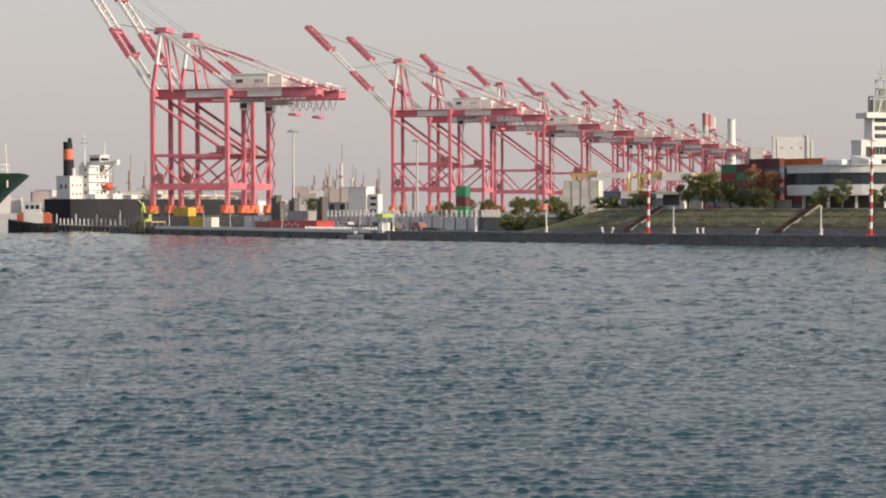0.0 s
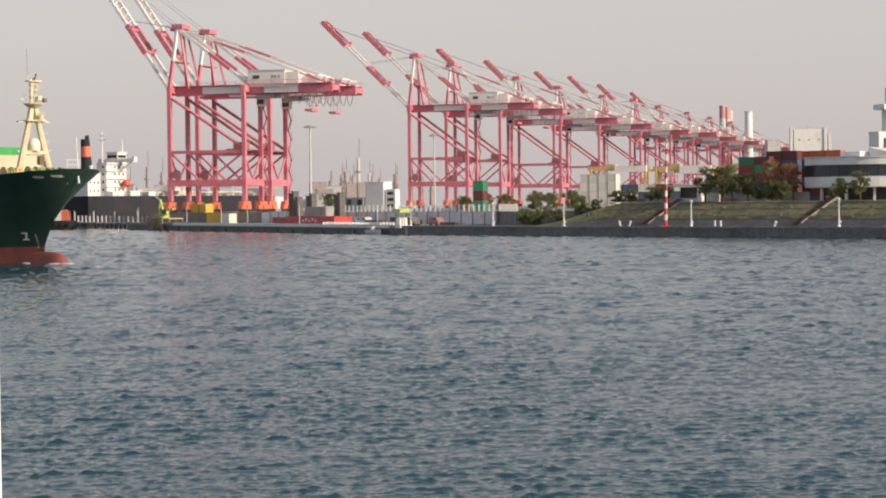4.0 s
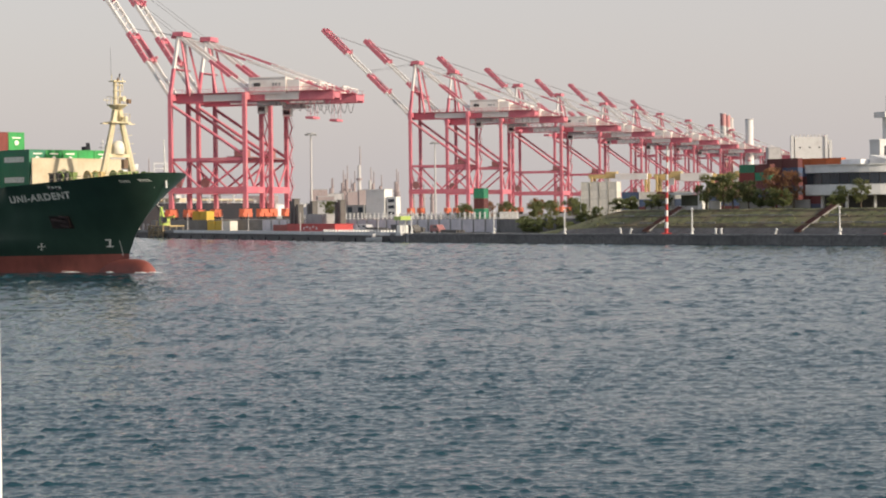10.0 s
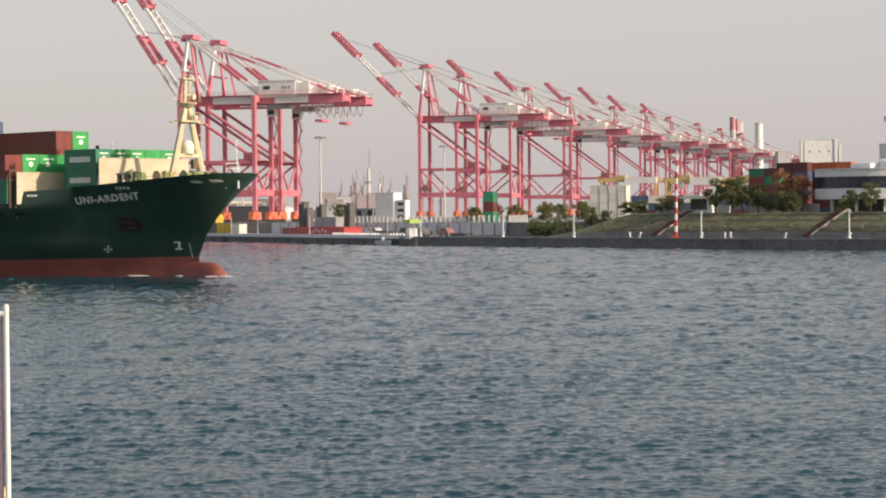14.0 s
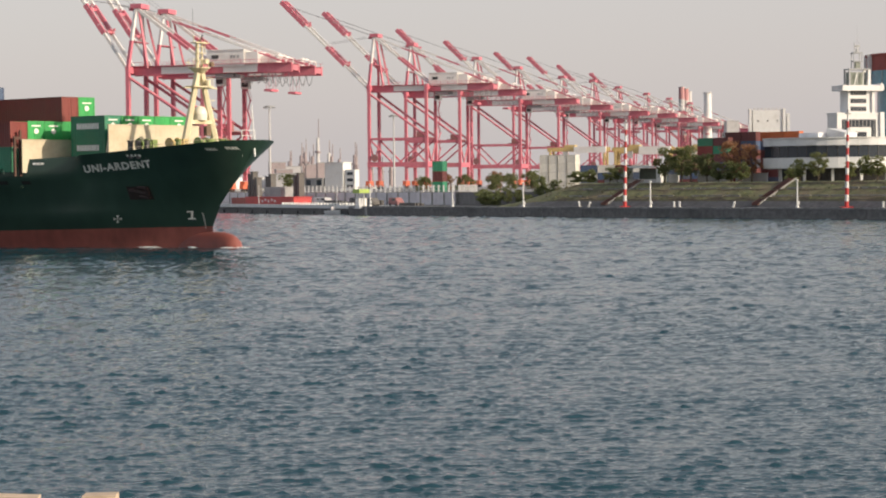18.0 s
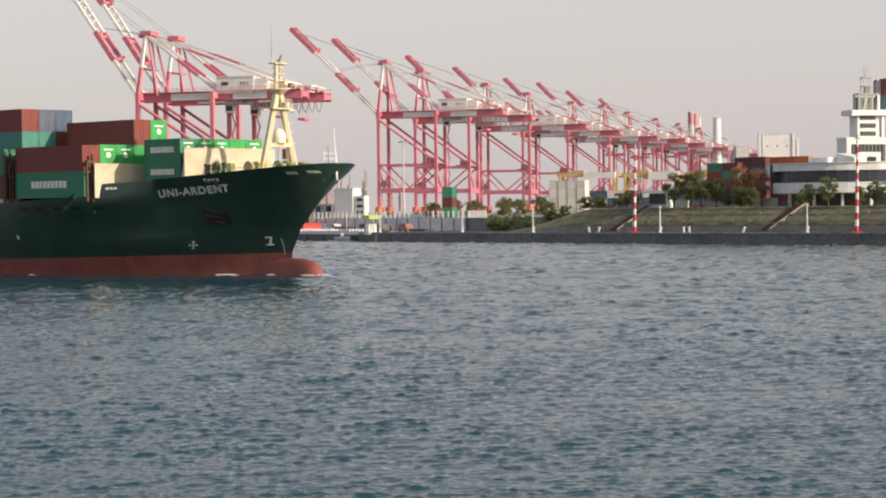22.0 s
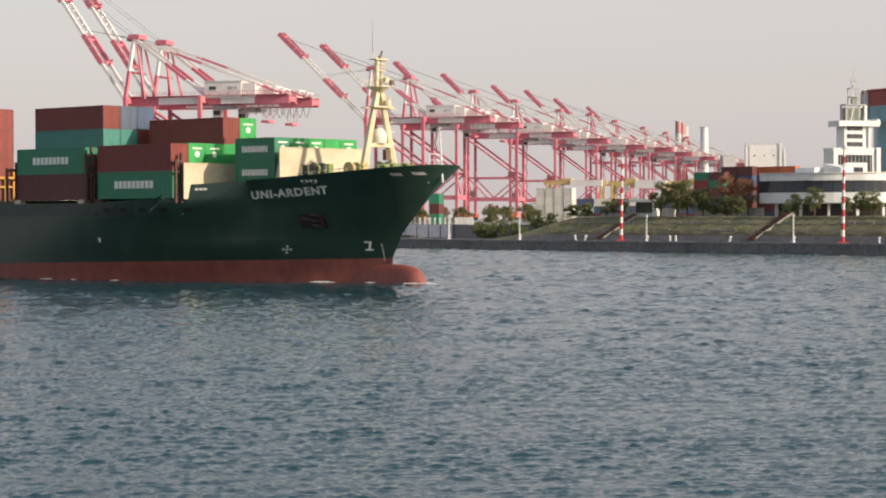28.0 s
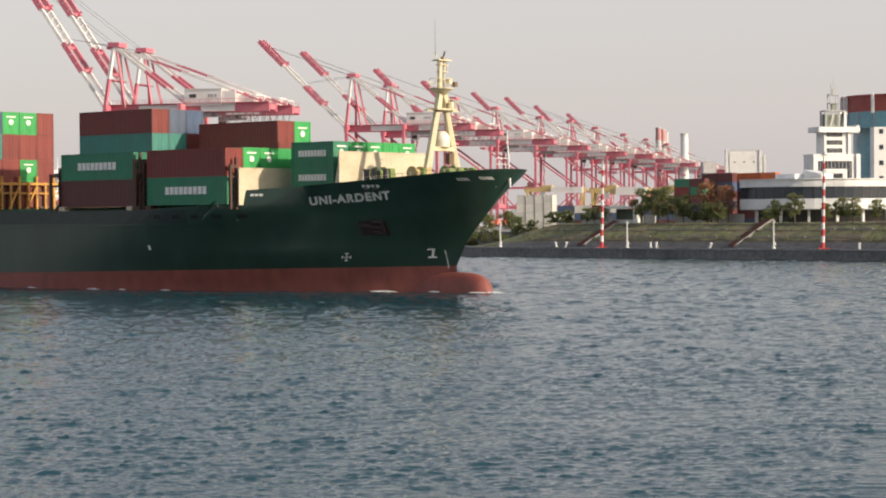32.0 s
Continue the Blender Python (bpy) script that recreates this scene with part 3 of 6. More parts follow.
def sheer(x):
    return float(np.interp(x, (-150, -64, -40, -24.4, -24.0, -16.5, -9, -2, 3.2), (7.2, 7.4, 8.0, 8.75, 10.15, 10.55, 11.05, 11.5, 12.0)))


def half_beam(d, z):
    """Half the hull's breadth, d metres behind the stem at that height."""
    k = min(max(z / 11.5, 0.0), 1.0)
    length, m = 51 - 18 * k, 1.30 - 0.77 * k ** 1.3
    u = min(d / length, 1.0)
    b = 13.2 * (1 - (1 - u) ** 2) ** m
    # the forecastle stays fine, then opens out in a shoulder where the flare ends
    fine = float(np.interp(d, (4, 11, 17.5, 27.5), (0.0, 0.75, 1.0, 0.0))) * min(max((z - 3.6) / 4.6, 0.0), 1.0)
    b -= 2.9 * fine
    if z > 8.3:                                         # the wing plate behind the flare leans inboard
        b -= 0.9 * (z - 8.3) * float(np.interp(d, (17.0 + 0.9 * (z - 8.3), 18.6 + 0.9 * (z - 8.3), 27.6, 28.0), (0, 1, 1, 0)))
    aft = max(0.0, (d - 125) / 30)
    return b * (1 - 0.55 * aft ** 2 * (1 - 0.6 * k))


def side(x, z, out=0.0):
    """A place on the starboard side of the hull."""
    return Vector((x, -half_beam(max(stem_x(z) - x, 0.0), z) - out, z))


def boot_line(x):
    return 2.36 + 0.0175 * x


STATIONS = [0, 0.12, 0.3, 0.6, 1, 1.5, 2.2, 3, 4, 5, 6.5, 8, 9.5, 11, 12.5, 14, 15.5, 16.5, 17.5, 18.5, 19.5, 20.5, 22, 24, 25, 26, 27.0, 27.6, 28.0, 28.6, 30, 33, 37, 42, 48, 54, 60, 68, 76, 88, 100, 112, 124, 132, 140, 148, 154]


def hull_skin(bottom, top, levels, inset=0.0):
    s, cols = Shape(), len(STATIONS)
    for sgn in (-1, 1):
        pts = []
        for j in range(levels + 1):
            for d in STATIONS:
                x_top = 3.6 - d
                z0, z1 = bottom(x_top), top(x_top)
                z = z0 + (z1 - z0) * j / levels
                pts.append((stem_x(z) - d, sgn * max(half_beam(d, z) - inset, 0), z))
        faces = [(j * cols + i, j * cols + i + 1, (j + 1) * cols + i + 1, (j + 1) * cols + i) for j in range(levels) for i in range(cols - 1)]
        s.add(pts, faces if sgn < 0 else [f[::-1] for f in faces])
    # transom
    last = []
    for sgn, order in ((-1, range(levels + 1)), (1, range(levels, -1, -1))):
        for j in order:
            d = STATIONS[-1]
            z0, z1 = bottom(3.6 - d), top(3.6 - d)
            z = z0 + (z1 - z0) * j / levels
            last.append((stem_x(z) - d, sgn * max(half_beam(d, z) - inset, 0), z))
    s.add(last, [tuple(range(len(last)))])
    return s


ship = thing("container_ship", "dark green container ship with red boot topping under way", "ship")
part("hull", hull_skin(boot_line, sheer, 12), HULL_GREEN, ship, "dark green hull with flared bow", True)
part("boot_topping", hull_skin(lambda x: -2.5, boot_line, 4), BOOT_RED, ship, "red antifouling paint at the waterline", True)


def deck(x_from, x_to, z):
    s, n = Shape(), 24
    pts = []
    for sgn in (-1, 1):
        for i in range(n + 1):
            x = x_from + (x_to - x_from) * i / n
            pts.append((x, sgn * max(half_beam(max(stem_x(z) - x, 0), z) - 0.45, 0), z))
    return s.add(pts, [(i, i + 1, n + 2 + i, n + 1 + i) for i in range(n)])


part("forecastle_deck", deck(-24.2, 1.6, 10.1), DECK_GREEN, ship)
part("main_deck", deck(-150, -24.2, 7.0), DECK_GREEN, ship)
bulb = Shape()
n, rings = 20, 14
pts = []
for j in range(rings + 1):
    f = j / rings
    x = -9.0 * (1 - f)
    r = (max(0.0, 1 - f ** 9)) ** 0.5
    pts += [(x, 1.4 * r * math.cos(2 * math.pi * i / n), -0.75 + 2.55 * r * math.sin(2 * math.pi * i / n)) for i in range(n)]
bulb.add(pts, [(j * n + i, j * n + (i + 1) % n, (j + 1) * n + (i + 1) % n, (j + 1) * n + i) for j in range(rings) for i in range(n)])
part("bulbous_bow", bulb, BOOT_RED, ship, "red bulbous bow breaking the water", True)

# ---- containers ----
# second green: the green darkened for shaded box sides, and dark yard boxes
BOX_COLORS = {
    "green": (0.03, 0.33, 0.08), "dark_shaded_green": (0.028, 0.205, 0.11), "red": (0.20, 0.034, 0.027), "brown": (0.12, 0.032, 0.032),
    "teal": (0.05, 0.21, 0.175), "grey": (0.075, 0.10, 0.155), "blue": (0.055, 0.09, 0.165), "orange": (0.55, 0.14, 0.04), "white": (0.65, 0.62, 0.55), "yellow": (0.62, 0.42, 0.05),
}
BOX_PAINT = {k: mat(k + "_container_paint", c, 0.5, grain=2.0, vary=0.12, stain=(c[0] * 0.6 + 0.06, c[1] * 0.6 + 0.03, c[2] * 0.6 + 0.02), stain_size=0.5, stain_much=0.32, streak=0.4, each=0.12) for k, c in BOX_COLORS.items()}
LETTER = mat("white_lettering", (0.84, 0.82, 0.76), 0.6, vary=0.06, stain=(0.5, 0.45, 0.36), stain_size=2.0, stain_much=0.5)


def container_meshes(length, height, paint):
    """Meshes of a freight container that stands on z = 0, its length along x: frame, corrugated walls, roof, doors, rods."""
    w = 2.44
    frame_, walls = Shape(), {}
    for x in (-1, 1):
        for y in (-1, 1):
            frame_.box((x * (length / 2 - 0.08), y * (w / 2 - 0.08), height / 2), (0.16, 0.16, height))
    for z in (0.08, height - 0.06):
        for y in (-1, 1):
            frame_.box((0, y * (w / 2 - 0.05), z), (length - 0.32, 0.10, 0.14))
        for x in (-1, 1):
            frame_.box((x * (length / 2 - 0.05), 0, z), (0.10, w - 0.32, 0.14))
    ridge = 0.42
    count = int((length - 0.36) / ridge)
    for y in (-1, 1):
        xs, pts, faces = [], [], []
        for i in range(count + 1):
            x0 = -length / 2 + 0.18 + (length - 0.36) * i / count
            for k, dep in ((0.0, 0.04), (0.12, 0.085), (0.24, 0.085), (0.34, 0.04)):
                xs.append((min(x0 + k, length / 2 - 0.16), dep))
        for x, dep in xs:
            pts += [(x, y * (w / 2 - dep), 0.14), (x, y * (w / 2 - dep), height - 0.12)]
        walls[y] = Shape().add(pts, [(2 * i, 2 * i + 2, 2 * i + 3, 2 * i + 1) if y < 0 else (2 * i + 1, 2 * i + 3, 2 * i + 2, 2 * i) for i in range(len(xs) - 1)])
    roof = Shape().box((0, 0, height - 0.06), (length - 0.2, w - 0.2, 0.05))
    end = Shape().box((-length / 2 + 0.09, 0, height / 2), (0.05, w - 0.3, height - 0.25))
    door = Shape().box((0, 0, 0), (0.05, (w - 0.33) / 2, height - 0.27)).box((0.03, 0, 0), (0.02, (w - 0.36) / 2 - 0.2, 0.9)).box((0.03, 0, 0.9), (0.02, (w - 0.36) / 2 - 0.2, 0.35)).box((0.03, 0, -0.9), (0.02, (w - 0.36) / 2 - 0.2, 0.35))
    rod = Shape().tube((0, 0, -height / 2 + 0.15), (0, 0, height / 2 - 0.15), 0.02, seg=6).box((0.0, 0.1, -0.3), (0.03, 0.22, 0.05))
    return {"frame": frame_.mesh("frame", paint), "side_a": walls[-1].mesh("side_wall", paint), "side_b": walls[1].mesh("side_wall", paint), "roof": roof.mesh("roof", paint), "end_wall": end.mesh("end_wall", paint), "door": door.mesh("door", paint), "lock_rod": rod.mesh("lock_rod", paint)}


MESHES = {}
BARS = {}


def lettering_mesh(length, height):
    """Plain white bars of a line of capital letters, on the side that faces -y."""
    s = Shape()
    size = 0.62 if length > 8 else 0.5
    span = 6.5 if length > 8 else 4.0
    x = -span / 2
    for i in range(9):
        wide = span / 9
        s.box((x + wide / 2, -1.235, height * 0.52), (wide * 0.8, 0.03, size * 1.3))
        x += wide
    return s.mesh("lettering", LETTER)


def emblem_mesh(height):
    s = Shape()
    s.tube((0, 0, 0), (0.03, 0, 0), 0.33, seg=14)
    s.box((0.015, 0, 0.62), (0.03, 1.3, 0.16))
    return s.mesh("emblem", LETTER)


ABOARD = []


def container(color, length, height, m, label="", letters=False, emblem=False, group=""):
    key = (color, length, height)
    if key not in MESHES:
        MESHES[key] = container_meshes(length, height, BOX_PAINT[color])
    k = MESHES[key]
    # the word for dark green also covers boxes whose green is darkened for shade
    words = {"red": "rust-red", "brown": "dark brown", "grey": "grey-blue", "dark_shaded_green": "dark green"}.get(color, color)
    root = thing("container", label or f"{words} corrugated steel freight container, {'long' if length > 8 else 'short'}", "container", m, group)
    part("frame", k["frame"], None, root)
    part("side_wall", k["side_a"], None, root)
    part("side_wall", k["side_b"], None, root)
    part("roof", k["roof"], None, root)
    part("end_wall", k["end_wall"], None, root)
    for y in (-0.53, 0.53):
        d = part("door", k["door"], None, root)
        d.location = (length / 2 - 0.06, y, height / 2)
        for r in (math.copysign(0.3, -y),):
            b = part("lock_rod", k["lock_rod"], None, d)
            b.location = (0.04, r, 0)
    if letters:
        if (length, height) not in BARS:
            BARS[length, height] = lettering_mesh(length, height)
        part("lettering", BARS[length, height], None, root, "white letter bars")
    if emblem:
        if "emblem" not in BARS:
            BARS["emblem"] = emblem_mesh(height)
        e = part("emblem", BARS["emblem"], None, root, "plain white disc and bar")
        e.location = (length / 2 + 0.0, 0, height * 0.55)
    return root


def stack(x_front, length, column, z, color, height=2.59, letters=False, emblem=False, outer=12.17):
    """A container on the ship: its front end at x_front, columns counted inboard from starboard."""
    y = -(outer - 1.22 - 2.5 * column)
    ob = container(color, length, height, None, letters=letters, emblem=emblem, group="containers on the ship's deck")
    ABOARD.append((ob, Matrix.Translation((x_front - length / 2, y, z))))
    return z + height + 0.02


F40, F20 = 12.19, 6.06
z = stack(-25.4, F40, 0, 8.78, "dark_shaded_green", 2.9, letters=True)
stack(-25.4, F40, 0, z, "red", 2.9)
for col, tiers in ((1, ("brown", "green")), (2, ("red", "green")), (3, ("green", "green", "red")), (4, ("brown", "green", "green"))):
    z = 9.5
    for i, color in enumerate(tiers):
        z = stack(-25.4, F40, col, z, color, 2.9 if i == 2 else 2.59, emblem=color == "green" and col != 3)
z = stack(-39.75, F40, 0, 8.7, "brown", 2.9)
stack(-39.75, F40, 0, z, "dark_shaded_green", 2.9, letters=True)
for col, tiers in ((1, ("red", "green", "teal", "red")), (2, ("brown", "red", "teal", "grey")), (3, ("green", "red", "red", "blue"))):
    z = 8.85
    for color in tiers:
        z = stack(-39.6, F40, col, z, color)
for col, tiers in ((0, ("red", "red", "teal", "blue")), (1, ("brown", "red", "red", "green")), (2, ("red", "green", "red", "green")), (3, ("brown", "red", "red", "red"))):
    z = 8.9
    for i, color in enumerate(tiers):
        z = stack(-65.7, F40, col, z, color, (2.9, 2.59, 2.9, 2.59)[i], emblem=color == "green")
# outer column: same green, its shaded side put into the colour
for col in range(5):
    z = 10.2
    for tier in range(2):
        z = stack(-15.75, F20, col, z, "dark_shaded_green" if col == 0 else "green", 2.46, letters=col == 0, emblem=tier == 1 and col != 3, outer=6.22)


# ---- fittings of the ship ----
MAST_PAINT = mat("cream_mast_paint", (0.68, 0.60, 0.40), 0.5, vary=0.08, stain=(0.45, 0.30, 0.12), stain_size=0.6, stain_much=0.5)
RUST = mat("rusty_lashing_steel", (0.10, 0.052, 0.038), 0.8, vary=0.35)
LASH_YELLOW = mat("ochre_lashing_paint", (0.55, 0.27, 0.05), 0.6, vary=0.25, stain=(0.25, 0.1, 0.04), stain_size=1.0)
STRAKE = mat("faded_grey_green_paint", (0.028, 0.040, 0.036), 0.5, grain=1.0, vary=0.25, stain=(0.018, 0.024, 0.021), stain_size=0.2, stain_much=0.6)


def foremast():
    mast = part("foremast", Shape().bar((-6.5, -0.72, 18.0), (-6.5, -0.2, 20.2), 0.55).bar((-6.5, 0.72, 18.0), (-6.5, 0.2, 20.2), 0.55), MAST_PAINT, ship, "cream A-frame foremast")
    for y in (-1, 1):
        part("mast_leg", Shape().tube((-6.5, y * 2.75, 10.1), (-6.5, y * 0.72, 18.0), 0.5, 0.34, 6), MAST_PAINT, mast)
    part("cross_bar", Shape().box((-6.5, 0, 14.2), (0.7, 3.3, 0.42)).bar((-6.9, -1.6, 14.5), (-6.9, -1.6, 15.3), 0.06).bar((-6.9, 1.6, 14.5), (-6.9, 1.6, 15.3), 0.06).bar((-6.9, -1.6, 15.2), (-6.9, 1.6, 15.2), 0.06), MAST_PAINT, mast)
    part("dome", Shape().tube((-6.5, 0, 14.4), (-6.5, 0, 15.1), 0.78, 0.82, 16).ball((-6.5, 0, 15.1), 0.82, 16, 6, 0.0, 1.15), CREAM_WHITE, mast, "pale round dome", True)
    lower = part("platform", Shape().box((-6.5, 0, 18.2), (1.5, 3.0, 0.16)).box((-6.5, 0, 18.05), (0.5, 4.9, 0.12)), MAST_PAINT, mast)
    upper = part("platform", Shape().tube((-6.5, 0, 19.75), (-6.5, 0, 20.25), 0.55, 1.15, 12).tube((-6.5, 0, 20.25), (-6.5, 0, 20.36), 1.25, seg=12), MAST_PAINT, mast)
    for spots, z, parent in ((((-7.2, -1.0), (-6.2, -1.15), (-5.6, -0.6), (-5.7, 0.7), (-6.6, 1.1)), 20.36, upper), (((-7.1, 0.5), (-7.1, 1.4), (-5.9, 1.4), (-5.9, 0.4)), 18.28, lower)):
        rail = Shape()
        for p, q in zip(spots, spots[1:]):
            rail.bar((*p, z), (*p, z + 0.95), 0.05).bar((*p, z + 0.95), (*q, z + 0.95), 0.05).bar((*p, z + 0.5), (*q, z + 0.5), 0.035)
        rail.bar((*spots[-1], z), (*spots[-1], z + 0.95), 0.05)
        part("rail", rail, MAST_PAINT, parent)
    part("mast_pole", Shape().tube((-6.5, -0.32, 20.2), (-6.5, -0.28, 23.3), 0.24, 0.2, 10).tube((-6.5, 0.42, 20.3), (-6.5, 0.4, 23.1), 0.11, 0.1, 8), MAST_PAINT, mast, "", True)
    for z in (21.2, 22.0, 22.7):
        part("step_platform", Shape().box((-6.5, 0.1, z), (0.6, 1.25, 0.09)), MAST_PAINT, mast)
    part("top_platform", Shape().box((-6.5, 0.05, 23.15), (1.0, 1.9, 0.13)).bar((-6.5, -0.8, 23.1), (-6.5, -0.8, 23.9), 0.08).bar((-6.5, 0.85, 22.2), (-6.5, 0.85, 23.6), 0.07), MAST_PAINT, mast)
    part("mast_light", Shape().tube((-6.5, 0.15, 23.2), (-6.5, 0.15, 23.55), 0.16, seg=10), LAMP_BROWN, mast)
    part("mast_light", Shape().bar((-6.5, 0.3, 23.5), (-6.4, 0.42, 24.1), 0.16), DARK_STEEL, mast)
    part("mast_light", Shape().box((-5.8, 1.2, 20.75), (0.45, 0.45, 0.5)), LAMP_BROWN, mast, "brown lamp box")
    part("mast_light", Shape().box((-5.8, 0.35, 21.0), (0.5, 0.5, 0.45)), MAST_PAINT, mast)
    part("mast_light", Shape().tube((-5.9, 0.75, 18.3), (-5.9, 0.75, 18.95), 0.3, seg=10), MAST_PAINT, mast)
    part("mast_light", Shape().box((-5.9, 0.55, 13.2), (0.5, 0.7, 1.1)), LAMP_BROWN, mast, "brown horn box")
    part("aerial", Shape().tube((-6.6, -0.8, 23.8), (-6.6, -0.85, 27.2), 0.025, 0.012, 6), DARK_STEEL, mast)
    for z, y0, y1 in ((16.6, 1.0, 2.2), (15.6, 1.3, 2.4), (14.4, 1.6, 2.7), (20.8, -1.2, -2.1)):
        part("arm", Shape().bar((-6.5, y0, z), (-6.5, y1, z + 0.1), 0.07), MAST_PAINT, mast)
    ladder = Shape()
    for i in range(18):
        z = 10.6 + i * 0.4
        ladder.bar((-7.1, 2.6 - i * 0.105, z), (-7.1, 2.2 - i * 0.105, z), 0.05)
    part("ladder", ladder, MAST_PAINT, mast)


LAMP_BROWN = mat("brown_lamp_paint", (0.16, 0.10, 0.06), 0.6, vary=0.3)
CREAM_WHITE = mat("pale_dome_gloss", (0.80, 0.76, 0.62), 0.35, vary=0.04)
foremast()

# breakwaters and walls across the deck
part("breakwater", Shape().box((-14.4, 0, 12.07), (0.16, 13.7, 3.86)).box((-14.4, 0, 14.03), (0.3, 13.8, 0.1)), CREAM, ship, "cream steel breakwater")
for i in range(7):
    part("stiffener", Shape().prism([(-14.5, -6.6 + i * 2.2), (-14.5, -6.48 + i * 2.2), (-15.3, -6.48 + i * 2.2), (-15.3, -6.6 + i * 2.2)], 10.1, [13.7, 13.7, 10.4, 10.4]), CREAM, ship)
part("deck_wall", Shape().box((-24.3, 0, 10.6), (0.16, 22.8, 3.8)).box((-24.3, 0, 12.5), (0.3, 22.9, 0.1)), CREAM, ship, "cream steel deck wall")

WINCH_GREEN = mat("winch_green", (0.20, 0.27, 0.08), 0.5, vary=0.2)


def winch(x, y, paint, name="mooring_winch"):
    w = part(name, Shape().box((x, y, 10.45), (2.2, 2.6, 0.7)), DECK_GREEN, ship, "mooring winch")
    part("drum", Shape().tube((x, y - 1.0, 11.7), (x, y + 0.2, 11.7), 0.45, seg=14).tube((x, y - 1.05, 11.7), (x, y - 0.92, 11.7), 0.7, seg=16).tube((x, y + 0.15, 11.7), (x, y + 0.28, 11.7), 0.7, seg=16), paint, w, "", True)
    part("gear_case", Shape().box((x, y + 0.9, 11.5), (1.2, 0.7, 1.5)), paint, w)


winch(-10.0, -5.1, WINCH_GREEN)
winch(-6.1, -4.0, YELLOW)
winch(-3.0, -2.6, WINCH_GREEN)
winch(-7.4, 4.5, WINCH_GREEN)
for x, y in ((-10.5, -6.9), (-9.5, -6.6), (-8.5, -6.2), (-1.6, -3.2), (-0.6, -2.2), (-4.6, -5.0)):
    part("bitt", Shape().tube((x, y, 10.1), (x, y, 12.0), 0.3, seg=10).tube((x, y, 12.0), (x, y, 12.15), 0.42, seg=10), DARK_STEEL if x < -8 else WINCH_GREEN, ship)
jack = part("jackstaff", Shape().tube((2.4, 0, 10.2), (2.0, 0, 15.7), 0.12, 0.06, 8).bar((2.05, -0.3, 14.6), (2.05, 0.3, 14.6), 0.06), WHITE, ship, "white jackstaff")
part("lamp", Shape().tube((2.0, 0, 15.65), (2.0, 0, 15.85), 0.1, seg=8), WHITE, jack)
part("step_rail", Shape().bar((1.4, -1.0, 10.2), (1.4, -1.0, 13.1), 0.07).bar((1.4, 1.0, 10.2), (1.4, 1.0, 13.1), 0.07).bar((1.4, -1.0, 13.1), (1.4, 1.0, 13.1), 0.07).bar((1.4, -1.0, 12.5), (1.4, 1.0, 12.5), 0.07), WHITE, jack)
for i in range(13):
    x = 1.6 - i * 0.9
    p = side(x, sheer(x) - 0.02, -0.1)
    part("rail_post", Shape().bar(p, p + Vector((0, 0, 0.42)), 0.06), CREAM, ship)
    p2 = side(x - 0.9, sheer(x - 0.9) - 0.02, -0.1)
    part("rail_bar", Shape().bar(p + Vector((0, 0, 0.4)), p2 + Vector((0, 0, 0.4)), 0.05), CREAM, ship)


# marks on the hull
def lean(x, z, zc):
    """How far a mark is raked forward up the flare, so that it stands upright to the eye."""
    return 0.88 * (half_beam(max(stem_x(z) - x, 0), z) - half_beam(max(stem_x(zc) - x, 0), zc))


def patch(x0, z0, x1, z1, thick=0.03, n=3, zc=None):
    """A flat mark that follows the hull's side."""
    s = Shape()
    pts = []
    for i in range(n + 1):
        x = x0 + (x1 - x0) * i / n
        for z in (z0, z1):
            pts.append(side(x + (lean(x, z, zc) if zc else 0), z, thick))
    return s.add(pts, [(2 * i, 2 * i + 2, 2 * i + 3, 2 * i + 1) for i in range(n)])


def ship_name(words, x0, x1, z0, z1, tall):
    c = bpy.data.curves.new("letters", "FONT")
    c.body, c.size, c.offset, c.resolution_u, c.space_character = words, 1.0, 0.044, 3, 1.14
    tmp = new("letters", c)
    me = bpy.data.meshes.new_from_object(tmp.evaluated_get(bpy.context.evaluated_depsgraph_get()))
    bpy.data.objects.remove(tmp)
    us = [v.co.x for v in me.vertices]
    vs = [v.co.y for v in me.vertices]
    lo, hi, b, t = min(us), max(us), min(vs), max(vs)
    for v in me.vertices:
        f, h = (v.co.x - lo) / (hi - lo), (v.co.y - b) / (t - b)
        z = z0 + (z1 - z0) * f + h * tall
        v.co = side(x0 + (x1 - x0) * f + h * 0.35, z, 0.035)
    me.materials.append(LETTER)
    part("ship_name", me, None, ship, "white ship name letters")


ship_name("UNI-ARDENT", -17.87, -8.4, 8.58, 9.1, 0.87)
for x0, x1, z in ((-0.5, 0.4, 10.85), (1.1, 1.9, 10.95), (-10.8, -8.74, 10.3)):
    n = 4
    for i in range(n):
        a = x0 + (x1 - x0) * i / n
        part("name_bar", patch(a, z, a + (x1 - x0) / n * 0.7, z + 0.28), LETTER, ship, "plain white letter bar")
# thruster mark: a bold cross with widening arms, and a broken ring
cx, cz = -15.2, 3.3
for u, v in ((-1, 0), (1, 0), (0, -1), (0, 1)):
    arm = [(0.04, 0.055), (0.4, 0.055), (0.4, 0.2), (0.5, 0.2), (0.5, -0.2), (0.4, -0.2), (0.4, -0.055), (0.04, -0.055)]
    pts = [(cx + (u * r + v * w) * 0.95, cz + (v * r + u * w) * 0.82) for r, w in arm]
    dash = Shape().add([side(px + lean(cx, pz, cz), pz, 0.03) for px, pz in pts], [(0, 1, 6, 7), (2, 3, 4, 5)])
    part("thruster_mark", dash, LETTER, ship, "white cross mark")
part("bulb_mark", patch(-7.35, 4.0, -6.6, 4.16, 0.03, 2, 3.6), LETTER, ship, "white bulb mark")
